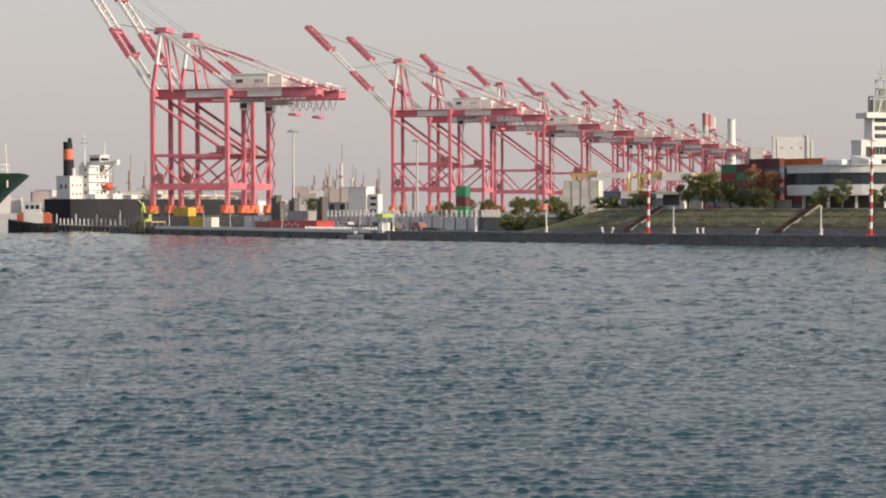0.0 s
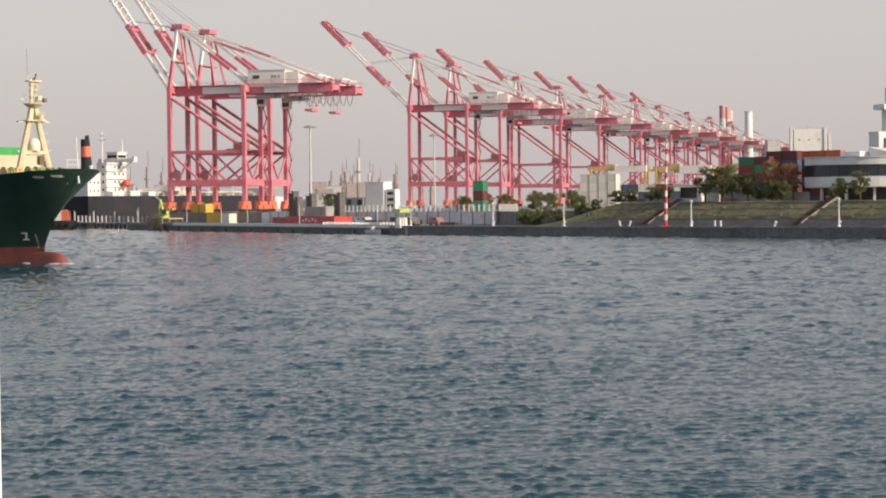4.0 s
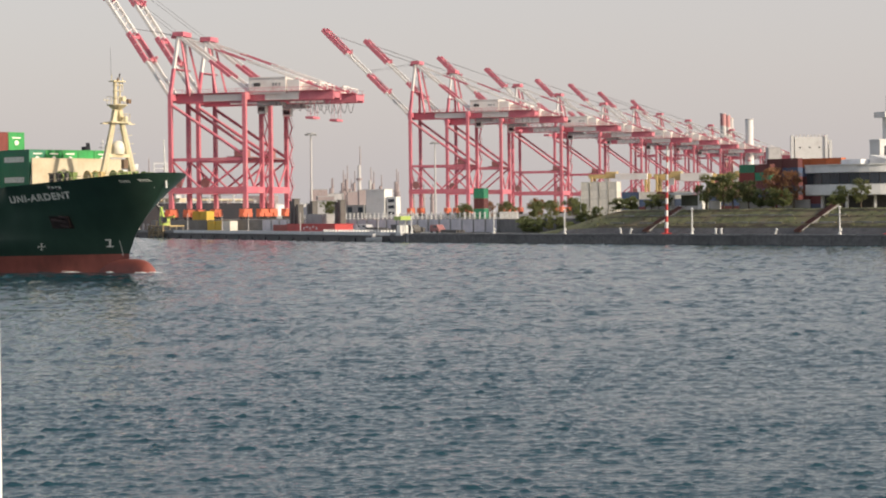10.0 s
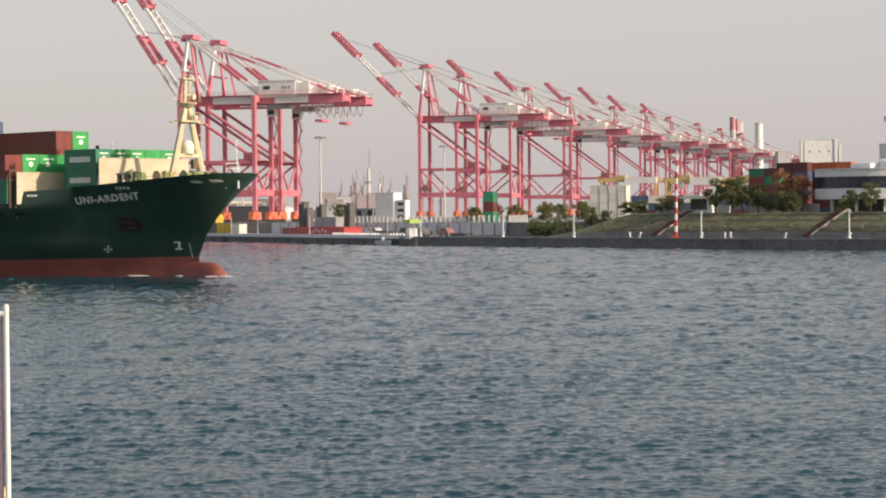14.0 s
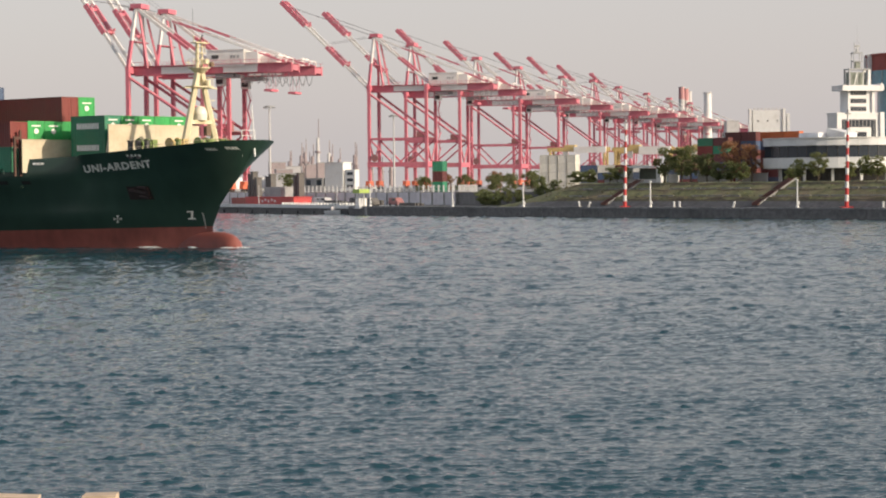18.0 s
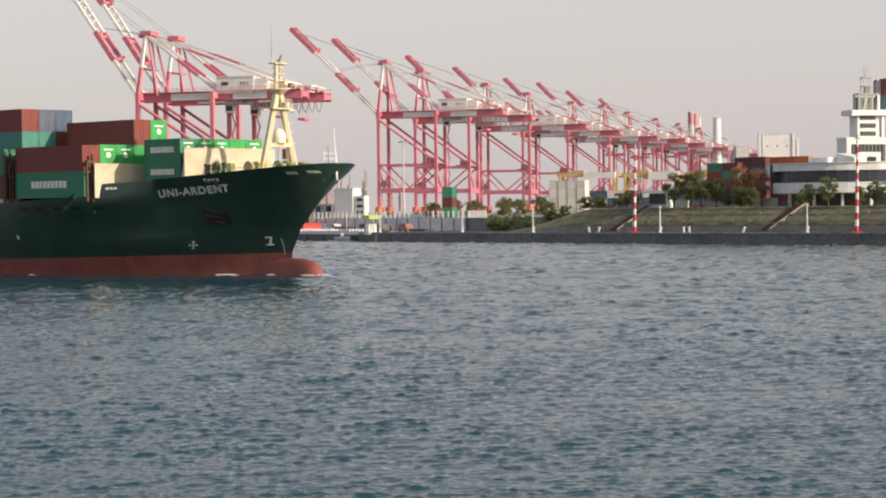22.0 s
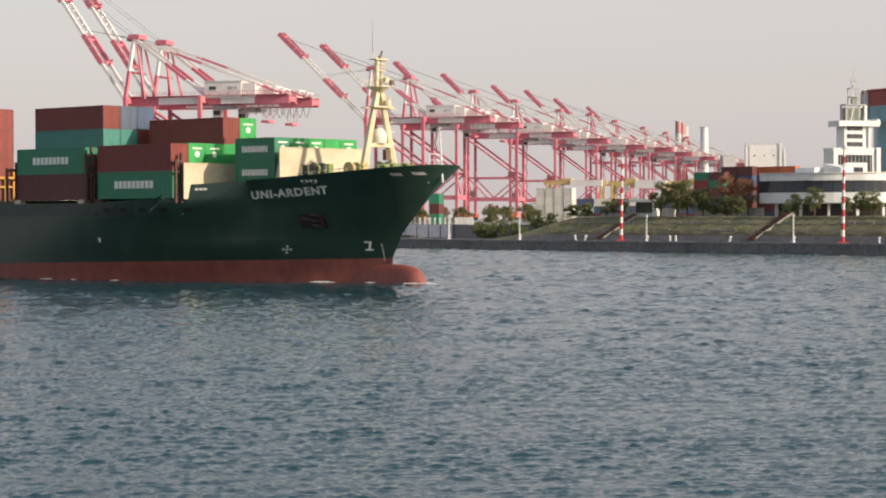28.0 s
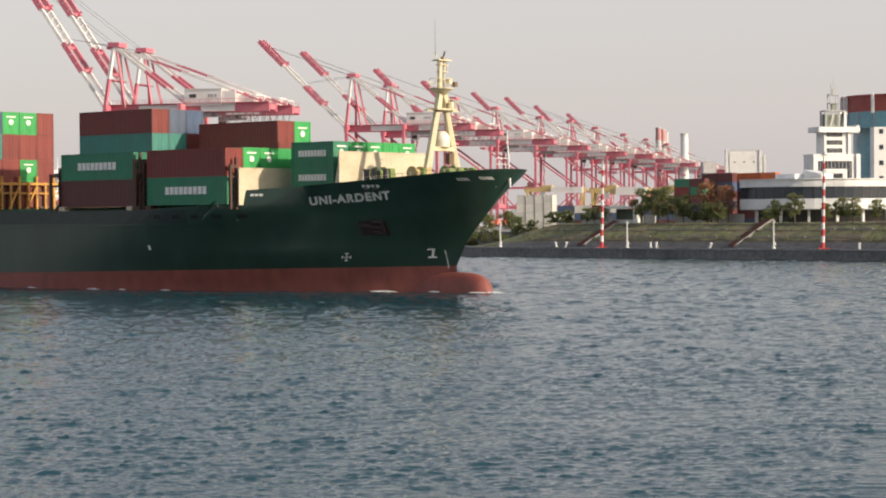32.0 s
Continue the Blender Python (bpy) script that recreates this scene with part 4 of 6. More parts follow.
part("bulb_mark", patch(-6.85, 3.25, -6.6, 4.1, 0.032, 1, 3.6), LETTER, ship, "white bulb mark")
part("bulb_mark", patch(-7.15, 3.2, -6.3, 3.36, 0.03, 2, 3.6), LETTER, ship, "white bulb mark")
part("load_mark", patch(-37.2, 4.05, -36.9, 4.55), LETTER, ship, "small white mark")
for i in range(8):
    part("draught_mark", patch(-5.55, 2.2 + i * 0.23, -5.4, 2.32 + i * 0.23, 0.03, 1), LETTER, ship, "small white draught mark")
ANCHOR_RED = mat("dark_rusted_red", (0.034, 0.020, 0.019), 0.7, vary=0.4)
part("anchor_pocket", patch(-13.05, 5.5, -10.1, 7.0, 0.03, 8), ANCHOR_RED, ship, "dark red anchor pocket")
anchor = part("anchor", Shape().bar(side(-12.7, 6.6, 0.15), side(-10.4, 6.2, 0.15), 0.28).bar(side(-10.6, 5.6, 0.22), side(-10.4, 6.9, 0.22), 0.35), ANCHOR_RED, ship, "stowed anchor")
part("fluke", Shape().bar(side(-10.4, 5.7, 0.3), side(-11.5, 5.9, 0.3), 0.25).bar(side(-10.3, 6.85, 0.3), side(-11.4, 6.95, 0.3), 0.25), ANCHOR_RED, anchor)
for i in range(5):
    part("freeing_port", patch(-35.5 + i * 2.6, 7.35, -34.5 + i * 2.6, 7.75, 0.05, 1), RUBBER, ship, "dark oval opening")
part("rubbing_strake", patch(-120, 6.55, -24.5, 6.85, 0.16, 24), HULL_GREEN, ship)

for x in (-23.65, -23.2, -22.75):
    part("notice", patch(x, 9.6, x + 0.36, 9.85, 0.03, 1), LETTER, ship, "short pale letter bar")
part("upper_strake", patch(-120, 6.9, -31.0, 8.3, 0.03, 40), STRAKE, ship, "faded grey-green upper strake")

# pedestals, hatch covers and lashing frames
for x in (-37.2, -40.2, -51.6, -66.9, -78.4):
    for y in (-12.0, 12.0):
        part("pedestal", Shape().box((x, y, 7.9), (0.9, 0.9, 1.7)), CREAM if x in (-40.2, -51.6) else RUST, ship)
for x0, x1, z in ((-37.8, -25.2, 8.16), (-52.0, -39.6, 8.08), (-66.0, -53.5, 8.0), (-79.0, -66.2, 8.28)):
    part("hatch_cover", Shape().box(((x0 + x1) / 2, 0, (7.0 + z + 0.6) / 2), (x1 - x0, 21.5, z + 0.6 - 7.0)), DECK_GREEN, ship)
part("hatch_cover", Shape().box((-18.7, 0, 10.1), (6.4, 13.2, 0.18)), DECK_GREEN, ship)


def lashing_frame(x, paint, y0, y1, step, tall, base=7.0):
    f = part("lashing_frame", Shape().bar((x, y0, base + tall), (x, y1, base + tall), 0.3).bar((x, y0, base + tall - 1.1), (x, y1, base + tall - 1.1), 0.2), paint, ship, "ochre lashing frame" if paint is LASH_YELLOW else "rusty lashing frame")
    y = y0
    while y <= y1 + 0.01:
        part("upright", Shape().bar((x, y, base), (x, y, base + tall + (0.9 if int((y - y0) / step) % 2 else 0.2)), 0.26), paint, f)
        y += step
    return f


lashing_frame(-65.4, LASH_YELLOW, -12.6, 12.6, 1.26, 4.6)
f = lashing_frame(-53.0, RUST, -12.8, -10.2, 1.3, 5.2)
part("brace", Shape().bar((-53, -12.7, 7.2), (-53, -10.3, 11.5), 0.14), RUST, f)
lashing_frame(-38.7, RUST, -12.9, -10.4, 1.25, 5.4)
lashing_frame(-39.1, RUST, -12.6, -11.0, 0.8, 6.6)
lashing_frame(-24.85, RUST, -12.0, -11.2, 0.8, 4.4, 8.3)
for i in range(3):
    part("lashing_brace", Shape().bar((-65.3, -12.4 + i * 2.5, 7.2), (-65.3, -10.2 + i * 2.5, 11.2), 0.2), LASH_YELLOW, ship)
for i in range(30):
    x = -26 - i * 3.0
    part("deck_rail_post", Shape().bar((x, -12.75, sheer(x) - 0.1), (x, -12.75, sheer(x) + 0.35), 0.1), HULL_GREEN, ship)

# ---- foam along the waterline ----
FOAM = mat("sea_foam", (0.72, 0.75, 0.75), 0.9, grain=8, vary=0.15)
AFLOAT = []
frng = random.Random(2)
for x, y, l, w in ((0.7, -0.5, 2.6, 0.5), (-0.6, -1.5, 2.4, 0.35), (-11.8, -3.2, 3.2, 0.35), (-6.3, -1.6, 1.4, 0.22), (-35, -12.0, 1.6, 0.3), (-41, -12.9, 1.1, 0.25), (-45.5, -13.1, 2.2, 0.35), (-56, -13.2, 1.6, 0.3)):
    s = Shape()
    for _ in range(int(26 * l)):
        u, v = frng.uniform(-0.5, 0.5), frng.gauss(0, 0.3)
        taper = 1 - (2 * u) ** 2
        s.ball((u * l, v * w * taper, 0.02), frng.uniform(0.04, 0.12) * (0.4 + taper), 6, 2, 0.0, 0.8)
    ob = thing("foam", "thin white foam riding beside the moving hull", "foam", None, "foam at the hull", s, FOAM)
    AFLOAT.append((ob, pose(x, y, 0.06, 0, 0, 12 if -15 < x < -2 else 0)))


# ---- trees ----
def leaf_clump(rng, center, size, count, leaf):
    """Small leaves gathered in many loose sprays, so that the crown has gaps and an uneven outline."""
    s = Shape()
    sprays = []
    for _ in range(34):
        a, h = rng.uniform(0, 6.28), rng.uniform(-0.62, 0.62)
        reach = rng.uniform(0.12, 0.62) * math.sqrt(max(0.05, 1 - (h * 1.25) ** 2))
        sprays.append((Vector((math.cos(a) * reach * size[0], math.sin(a) * reach * size[1], h * size[2])), rng.uniform(0.10, 0.27)))
    for _ in range(count):
        c, r = rng.choice(sprays)
        d = Vector((rng.gauss(0, 1), rng.gauss(0, 1), rng.gauss(0, 0.8))).normalized() * rng.uniform(0.3, 1.1) * r
        p = Vector(center) + c + Vector((d.x * size[0], d.y * size[1], d.z * size[2]))
        turn = Euler((rng.uniform(0, 6.3), rng.uniform(0, 6.3), rng.uniform(0, 6.3))).to_matrix()
        k = leaf * rng.uniform(0.6, 1.4)
        s.add([p + turn @ Vector(v) * k for v in ((-0.5, 0, 0), (0, -0.3, 0.1), (0.5, 0, 0), (0, 0.3, 0.1))], [(0, 1, 2, 3)])
    return s


def tree_parts(seed, tall, wide, leaves, leaf_mat, trunk_share=0.35):
    rng = random.Random(seed)
    crown_h = tall * (1 - trunk_share)
    mid = tall - crown_h * 0.5
    trunk = Shape()
    p, r = Vector((0, 0, -0.4)), 0.05 * tall * 0.6
    for i in range(4):
        q = p + Vector((rng.uniform(-0.12, 0.12), rng.uniform(-0.12, 0.12), (mid + 0.4) / 4))
        trunk.tube(p, q, r, r * 0.82, 8)
        p, r = q, r * 0.82
    for _ in range(6):
        a = rng.uniform(0, 6.28)
        z = tall * rng.uniform(trunk_share * 0.75, 0.6)
        trunk.tube((0, 0, z), (math.cos(a) * wide * 0.36, math.sin(a) * wide * 0.36, z + crown_h * rng.uniform(0.2, 0.45)), 0.09, 0.03, 6)
    crown = leaf_clump(rng, (0, 0, mid), (wide * 0.72, wide * 0.72, crown_h * 0.75), leaves, 0.36)
    return trunk.mesh("trunk", BARK, True), crown.mesh("crown", leaf_mat)


KINDS = {
    "green_a": tree_parts(3, 6.4, 4.6, 1900, LEAF, 0.26), "green_b": tree_parts(8, 5.2, 3.8, 1500, LEAF, 0.28), "green_c": tree_parts(15, 5.6, 5.4, 1900, LEAF, 0.24),
    "russet": tree_parts(21, 7.0, 5.0, 1500, RUST_LEAF, 0.24), "dark": tree_parts(33, 2.9, 4.0, 1400, DARK_LEAF, 0.1), "dark_tall": tree_parts(34, 4.2, 3.6, 1300, DARK_LEAF, 0.15), "bushy": tree_parts(51, 4.4, 5.4, 2300, LEAF, 0.0), "bushy_russet": tree_parts(52, 4.8, 4.8, 1900, RUST_LEAF, 0.02), "palm_bush": tree_parts(40, 4.0, 4.4, 900, DARK_LEAF, 0.3),
}
WORDS = {"green_a": "leafy green tree on the bank top", "green_b": "small round-headed green tree on the bank top", "green_c": "broad low green tree on the bank top", "russet": "tree with russet autumn leaves", "dark": "dense dark green bush", "dark_tall": "dense dark green shrub", "bushy": "full low green tree behind the fence", "bushy_russet": "low tree with browning leaves behind the fence", "palm_bush": "dark spreading palm-like tree"}


def tree(kind, x, y, z, turn=0.0, k=1.0):
    bush = kind.startswith("dark")
    root = thing("bush" if bush else "tree", WORDS[kind], "bush" if bush else "tree", pose(x, y, z, 0, 0, turn), "trees and bushes along the shore")
    part("trunk", KINDS[kind][0], None, root)
    part("crown", KINDS[kind][1], None, root)
    root.scale = (k * 1.2, k * 1.2, k * 1.12)
    return root


for i, (kind, st, back, k) in enumerate((
        ("dark", 31, 12, 1.0), ("dark", 35.5, 11, 0.85), ("green_b", 29, 13, 0.62), ("green_b", 33.5, 13.5, 0.58), ("green_b", 38, 12.5, 0.62), ("green_b", 42, 12, 0.6), ("dark", 44.5, 12.5, 0.75),
        ("dark_tall", 43.5, 17, 0.95), ("dark_tall", 47.5, 18, 0.8), ("dark", 53, 19, 0.8), ("dark", 56, 20, 0.9), ("green_c", 60, 22, 0.52), ("green_b", 63.5, 21, 0.58), ("green_b", 66, 21, 0.55),
        ("green_a", 79.5, 19, 0.95), ("green_c", 83.5, 20, 1.1), ("green_a", 87, 19, 1.0), ("green_b", 90.5, 20, 0.95), ("russet", 96.0, 21, 1.0), ("russet", 100.5, 22, 0.92), ("dark_tall", 95, 18.5, 0.8), ("dark_tall", 98, 18.5, 0.85), ("dark_tall", 101, 18.5, 0.8),
        ("dark", 112, 21, 0.8), ("green_b", 116.0, 18.5, 0.72), ("green_a", 120.3, 19, 0.74), ("green_b", 127.6, 19.5, 0.6), ("green_b", 132.2, 18.5, 0.78), ("green_a", 134.5, 19, 0.62), ("green_b", 140, 19, 0.7), ("green_b", 146, 19, 0.75))):
    p = shore(st, back)
    tree(kind, p.x, p.y, BANK_Z - 0.1 if st > 52 else (1.9 if back < 15 else 3.6), i * 67, k)
for i, (x, y, kind, k) in enumerate(((28, 640, "bushy_russet", 1.0), (33, 650, "bushy", 0.95), (40, 655, "bushy", 1.1), (12, 560, "bushy_russet", 0.8), (17, 566, "bushy", 0.85), (6, 545, "bushy", 0.75), (25, 560, "bushy", 0.85))):
    tree(kind, x, y, GROUND_Z - 0.1, i * 41, k)
p = wharf(150, 48)
tree("palm_bush", p.x, p.y, GROUND_Z, 0, 1.15)


def grass_tufts():
    rng = random.Random(6)
    s = Shape()
    for _ in range(1800):
        st, b = rng.uniform(54, 176), rng.uniform(5.2, 15.5)
        zz = float(np.interp(b, (4.6, 5.4, 7.4, 8.6, 10.4, 11.5, 13.8, 15.0, 42), (1.7, 2.5, 3.85, 4.0, 5.25, 5.4, 6.62, BANK_Z, BANK_Z)))
        if noise.noise((st * 0.11, b * 0.33, 9)) < rng.uniform(-0.5, 0.35):
            continue
        p = shore(st, b)
        a, k = rng.uniform(0, 3.14), rng.uniform(0.08, 0.2)
        dx, dy = math.cos(a) * k, math.sin(a) * k
        s.add([(p.x - dx, p.y - dy, zz - 0.1), (p.x + dx, p.y + dy, zz - 0.1), (p.x + dx * 0.6, p.y + dy * 0.6, zz + k), (p.x - dx * 0.7, p.y - dy * 0.7, zz + k * 0.8)], [(0, 1, 2, 3)])
    thing("grass_tufts", "uneven tufts of green grass on the bank", "grass", None, "", s, GRASS, "stuff")


grass_tufts()


# ---- along the sea wall ----
def striped_pole(st):
    p = shore(st, 2.3)
    root = thing("striped_pole", "tall red and white striped marker pole on the sea wall", "pole", pose(p.x, p.y, WALL_Z - 0.05), "striped marker poles")
    n = 14
    for i in range(n):
        part("band", Shape().tube((-0.3 + 0.3 * i / n, 0, 16.4 * i / n), (-0.3 + 0.3 * (i + 1) / n, 0, 16.4 * (i + 1) / n - 0.012), 0.36 - 0.012 * i, 0.36 - 0.012 * (i + 1), 12), SIGNAL_RED if i % 2 == 0 else WHITE, root, "red band" if i % 2 == 0 else "white band", True)
    part("top_lamp", Shape().box((0, 0, 16.6), (0.9, 0.9, 0.2)).tube((0, 0, 16.6), (0, 0, 17.3), 0.22, 0.14, 8), GREY_PAINT, root)
    part("foot", Shape().box((-0.3, 0, 0.12), (1.9, 1.9, 0.24)), SIGNAL_RED, root)


for st in (85.6, 141.8):
    striped_pole(st)


def lamp_post(st):
    p = shore(st, 2.0)
    root = thing("lamp_post", "slim white lamp post beside the water", "lamp post", pose(p.x, p.y, WALL_Z - 0.05), "lamp posts on the promenade")
    part("pole", Shape().tube((0, 0, 0), (0, 0, 4.7), 0.16, 0.11, 8), WHITE, root, "", True)
    part("base", Shape().tube((0, 0, 0), (0, 0, 0.5), 0.36, 0.26, 8).box((0.15, 0, 0.9), (0.5, 0.34, 0.5)), WHITE, root)
    part("lantern", Shape().tube((0, 0, 4.65), (0, 0, 5.0), 0.16, 0.32, 8).tube((0, 0, 5.0), (0, 0, 5.12), 0.34, 0.1, 8), WHITE, root)


for st in (2.5, 32.0, 55.2, 92.6, 130.2, 168):
    lamp_post(st)


def bollard(st, lean):
    p = shore(st, 1.8)
    root = thing("bollard", "small white mooring post on the promenade edge", "bollard", pose(p.x, p.y, WALL_Z - 0.05, 0, lean, -50), "small white posts")
    part("post", Shape().tube((0, 0, 0), (0, 0, 1.0), 0.2, 0.18, 8).tube((0, 0, 1.0), (0, 0, 1.15), 0.28, 0.2, 8), WHITE, root, "", True)
    part("foot", Shape().box((0, 0, 0.06), (0.6, 0.6, 0.12)), CONCRETE, root)


for st, lean in ((72.6, -12), (75.2, 24), (100.7, 0), (99.2, 0), (114.6, 22), (150, 0)):
    bollard(st, lean)


def bank_stairs(st):
    root = thing("steps", "straight flight of brown-red steps up the grass bank", "steps", group="steps up the bank")
    n = 22
    for i in range(n):
        a, b = shore(st - 0.8, 5.0 + i * 0.46), shore(st + 0.8, 5.0 + i * 0.46)
        z = 2.5 + i * 0.222
        part("step", Shape().bar((a.x, a.y, z), (b.x, b.y, z), 0.5, 0.3), STEP_RED, root)
    for side_ in (-0.95, 0.95):
        a, b = shore(st + side_, 5.1), shore(st + side_, 15.2)
        part("cheek", Shape().bar((a.x, a.y, 2.6), (b.x, b.y, 7.3), 0.22, 0.3), STEP_RED if side_ < 0 else CONCRETE, root, "concrete edge" if side_ > 0 else "")


STEP_RED = mat("brown_red_tiles", (0.15, 0.07, 0.055), 0.8, vary=0.2)
for st in (76.4, 117.3):
    bank_stairs(st)


# ---- buildings behind the bank ----
YAW = math.degrees(math.atan2(ALONG.y, ALONG.x))


def placed(st, back, z):
    p = shore(st, back)
    return pose(p.x, p.y, z, 0, 0, YAW)


def shore_facing(st, back, z, extra):
    p = shore(st, back)
    return pose(p.x, p.y, z, 0, 0, YAW + extra)


def office_building():
    """Low block on columns; its front runs along the shore, then curves inland. Its own x runs along the shore, y inland."""
    root = thing("office_building", "low white office block with a dark window band on columns", "building", placed(102, 24, BANK_Z))
    line, turns, at_, head = [Vector((0, 0))], [], Vector((0, 0)), 0.0
    for i in range(28):
        head = min(max(i - 1, 0) * 6.5, 78.0)
        at_ = at_ + Vector((math.cos(radians(head)), math.sin(radians(head)))) * 2.0
        turns.append(radians(head))
        line.append(at_.copy())

    def outline(out, back):
        """The front line moved out, closed by the line moved back."""
        n = [Vector((math.sin(t), -math.cos(t))) for t in turns]
        n = [n[0]] + [(u + v).normalized() for u, v in zip(n, n[1:])] + [n[-1]]
        return [tuple(p + u * out) for p, u in zip(line, n)] + [tuple(p - u * back) for p, u in reversed(list(zip(line, n)))][:-8] + [(1.0, back), (0, back)]

    part("core", Shape().prism(outline(-0.35, 9.5), 2.6, 8.2), PANEL, root)
    part("roof", Shape().prism(outline(0.5, 9.8), 8.24, 8.44), WHITE, root)
    part("floor_slab", Shape().prism(outline(0.1, 9.6), 2.4, 2.56), GREY_PAINT, root)
    part("plinth", Shape().prism(outline(0.2, 9.6), -1.2, 0.02), CONCRETE, root)
    for i, t in enumerate(turns):
        m = Matrix.Rotation(t, 3, "Z")
        c = (line[i] + line[i + 1]) / 2

        def put(y, z):
            q = m @ Vector((0, y, 0))
            return (c.x + q.x, c.y + q.y, z)

        part("upper_fascia", Shape().box(put(0.0, 7.55), (2.02, 0.5, 1.35), m), PANEL, root)
        part("lower_fascia", Shape().box(put(0.0, 3.55), (2.02, 0.5, 2.0), m), PANEL, root)
        w = part("window", Shape().box(put(0.12, 5.72), (1.88, 0.08, 2.24), m), GLASS_DARK, root)
        q = m @ Vector((1.0, 0.08, 0))
        part("mullion", Shape().box((c.x + q.x, c.y + q.y, 5.72), (0.08, 0.12, 2.3), m), DARK_STEEL, w)
        if i % 3 == 1:
            part("column", Shape().box(put(1.4, 1.2), (0.5, 0.5, 2.4), m), WHITE, root)
        # dark colour here paints the shade under the overhanging floor
        part("ground_floor_wall", Shape().box(put(4.5, 1.2), (2.0, 0.3, 2.4), m), DARK_STEEL, root, "ground-floor wall coloured dark for the shade of the recess")
    part("roof_hut", Shape().box((8.0, 6, 8.9), (5.0, 4, 1.0)), PANEL, root)
    part("roof_hut", Shape().box((13.0, 8, 8.8), (4.6, 3.4, 0.8)).prism([(10.7, 6.2), (15.3, 6.2), (15.3, 10), (10.7, 10)], 9.2, [10.2, 9.3, 9.3, 10.2]), WHITE, root, "white sloping roof hut")


office_building()


def control_tower():
    root = thing("control_tower", "white stepped port control tower with antenna cages", "tower", pose(96.6, 449.9, GROUND_Z, 0, 0, 18))
    root.scale = (0.64, 0.42, 0.99)
    part("lower_block", Shape().box((0, 5, 7.9), (16.8, 10, 15.8)), WHITE, root)
    part("lower_block_cap", Shape().box((0, 5, 15.9), (17.2, 10.4, 0.4)), WHITE, root)
    part("window_wall", Shape().box((-0.4, -0.05, 12.5), (12.6, 0.2, 4.3)), GLASS_DARK, root, "dark window wall")
    for i in range(9):
        part("mullion", Shape().box((-6.0 + i * 1.4, -0.2, 12.5), (0.14, 0.14, 4.3)), GREY_PAINT, root)
    part("porch", Shape().box((-0.2, -0.5, 11.7), (8.0, 0.9, 2.6)), WHITE, root)
    part("window", Shape().box((-0.2, -1.0, 11.4), (4.6, 0.1, 1.2)), GLASS_DARK, root)
    part("side_fin", Shape().box((8.0, -0.6, 13.2), (1.5, 1.0, 6.0)), WHITE, root)
    part("shaft", Shape().box((0.6, 5, 18.4), (9.2, 8, 5.4)), WHITE, root)
    for z in (16.9, 18.6, 20.3):
        w = part("window", Shape().box((-0.2, 0.95, z), (5.8, 0.12, 0.95)), GLASS_DARK, root)
        for k in range(5):
            part("mullion", Shape().box((-2.0 + k * 0.95, 0.85, z), (0.12, 0.1, 0.95)), GREY_PAINT, w)
    part("fin", Shape().box((5.1, 0.6, 18.6), (1.0, 1.2, 5.0)), WHITE, root)
    part("viewing_slab", Shape().box((0.4, 4, 21.3), (14.6, 11, 1.15)), WHITE, root)
    part("slab_end", Shape().tube((7.7, -1.5, 21.45), (7.7, 9.5, 21.45), 0.85, seg=16), WHITE, root, "", True)
    for x in (-3.4, 3.8):
        for y in (1, 6):
            part("cage_post", Shape().bar((x, y, 21.8), (x, y, 25.2), 0.5 if x < 0 else 0.9), GREY_PAINT if x < 0 else WHITE, root)
    part("cage_core", Shape().box((0.1, 4, 23.3), (6.2, 3.6, 2.8)), STEEL_GREEN, root)
    for k in range(6):
        part("dish_strut", Shape().bar((-2.8 + k * 1.1, 0.9, 21.9), (-2.3 + k * 1.1 + (0.6 if k % 2 else -0.3), 0.9, 24.6), 0.2), (STEEL_GREEN, WHITE, GREY_PAINT)[k % 3], root)
    part("cage_roof", Shape().box((0.2, 3.5, 25.3), (7.6, 5.6, 0.25)), GREY_PAINT, root)
    for x in (-1.4, 1.6):
        for y in (2.0, 4.5):
            part("mast_post", Shape().bar((x, y, 25.4), (x, y, 28.8), 0.24), GREY_PAINT, root)
    part("mast_deck", Shape().box((0.1, 3.2, 27.0), (3.4, 3.0, 0.22)).box((0.1, 3.2, 28.8), (3.4, 3.0, 0.22)), GREY_PAINT, root)
    part("mast_core", Shape().box((0.3, 3.2, 26.2), (1.8, 1.6, 1.3)), STEEL_GREEN, root)
    part("radar", Shape().tube((0.1, 3.2, 28.9), (0.1, 3.2, 29.8), 0.5, 0.35, 10).box((0.1, 2.8, 30.2), (2.2, 0.3, 0.35)).bar((-0.7, 3.2, 29), (-0.7, 3.2, 31.2), 0.14).bar((1.0, 3.2, 29), (1.0, 3.2, 31), 0.14), GREY_PAINT, root)
    part("antenna", Shape().tube((0.2, 3.2, 29.5), (0.4, 3.2, 34.5), 0.09, 0.03, 6), GREY_PAINT, root)


STEEL_GREEN = mat("weathered_green_steel", (0.22, 0.24, 0.20), 0.6, vary=0.2)
control_tower()


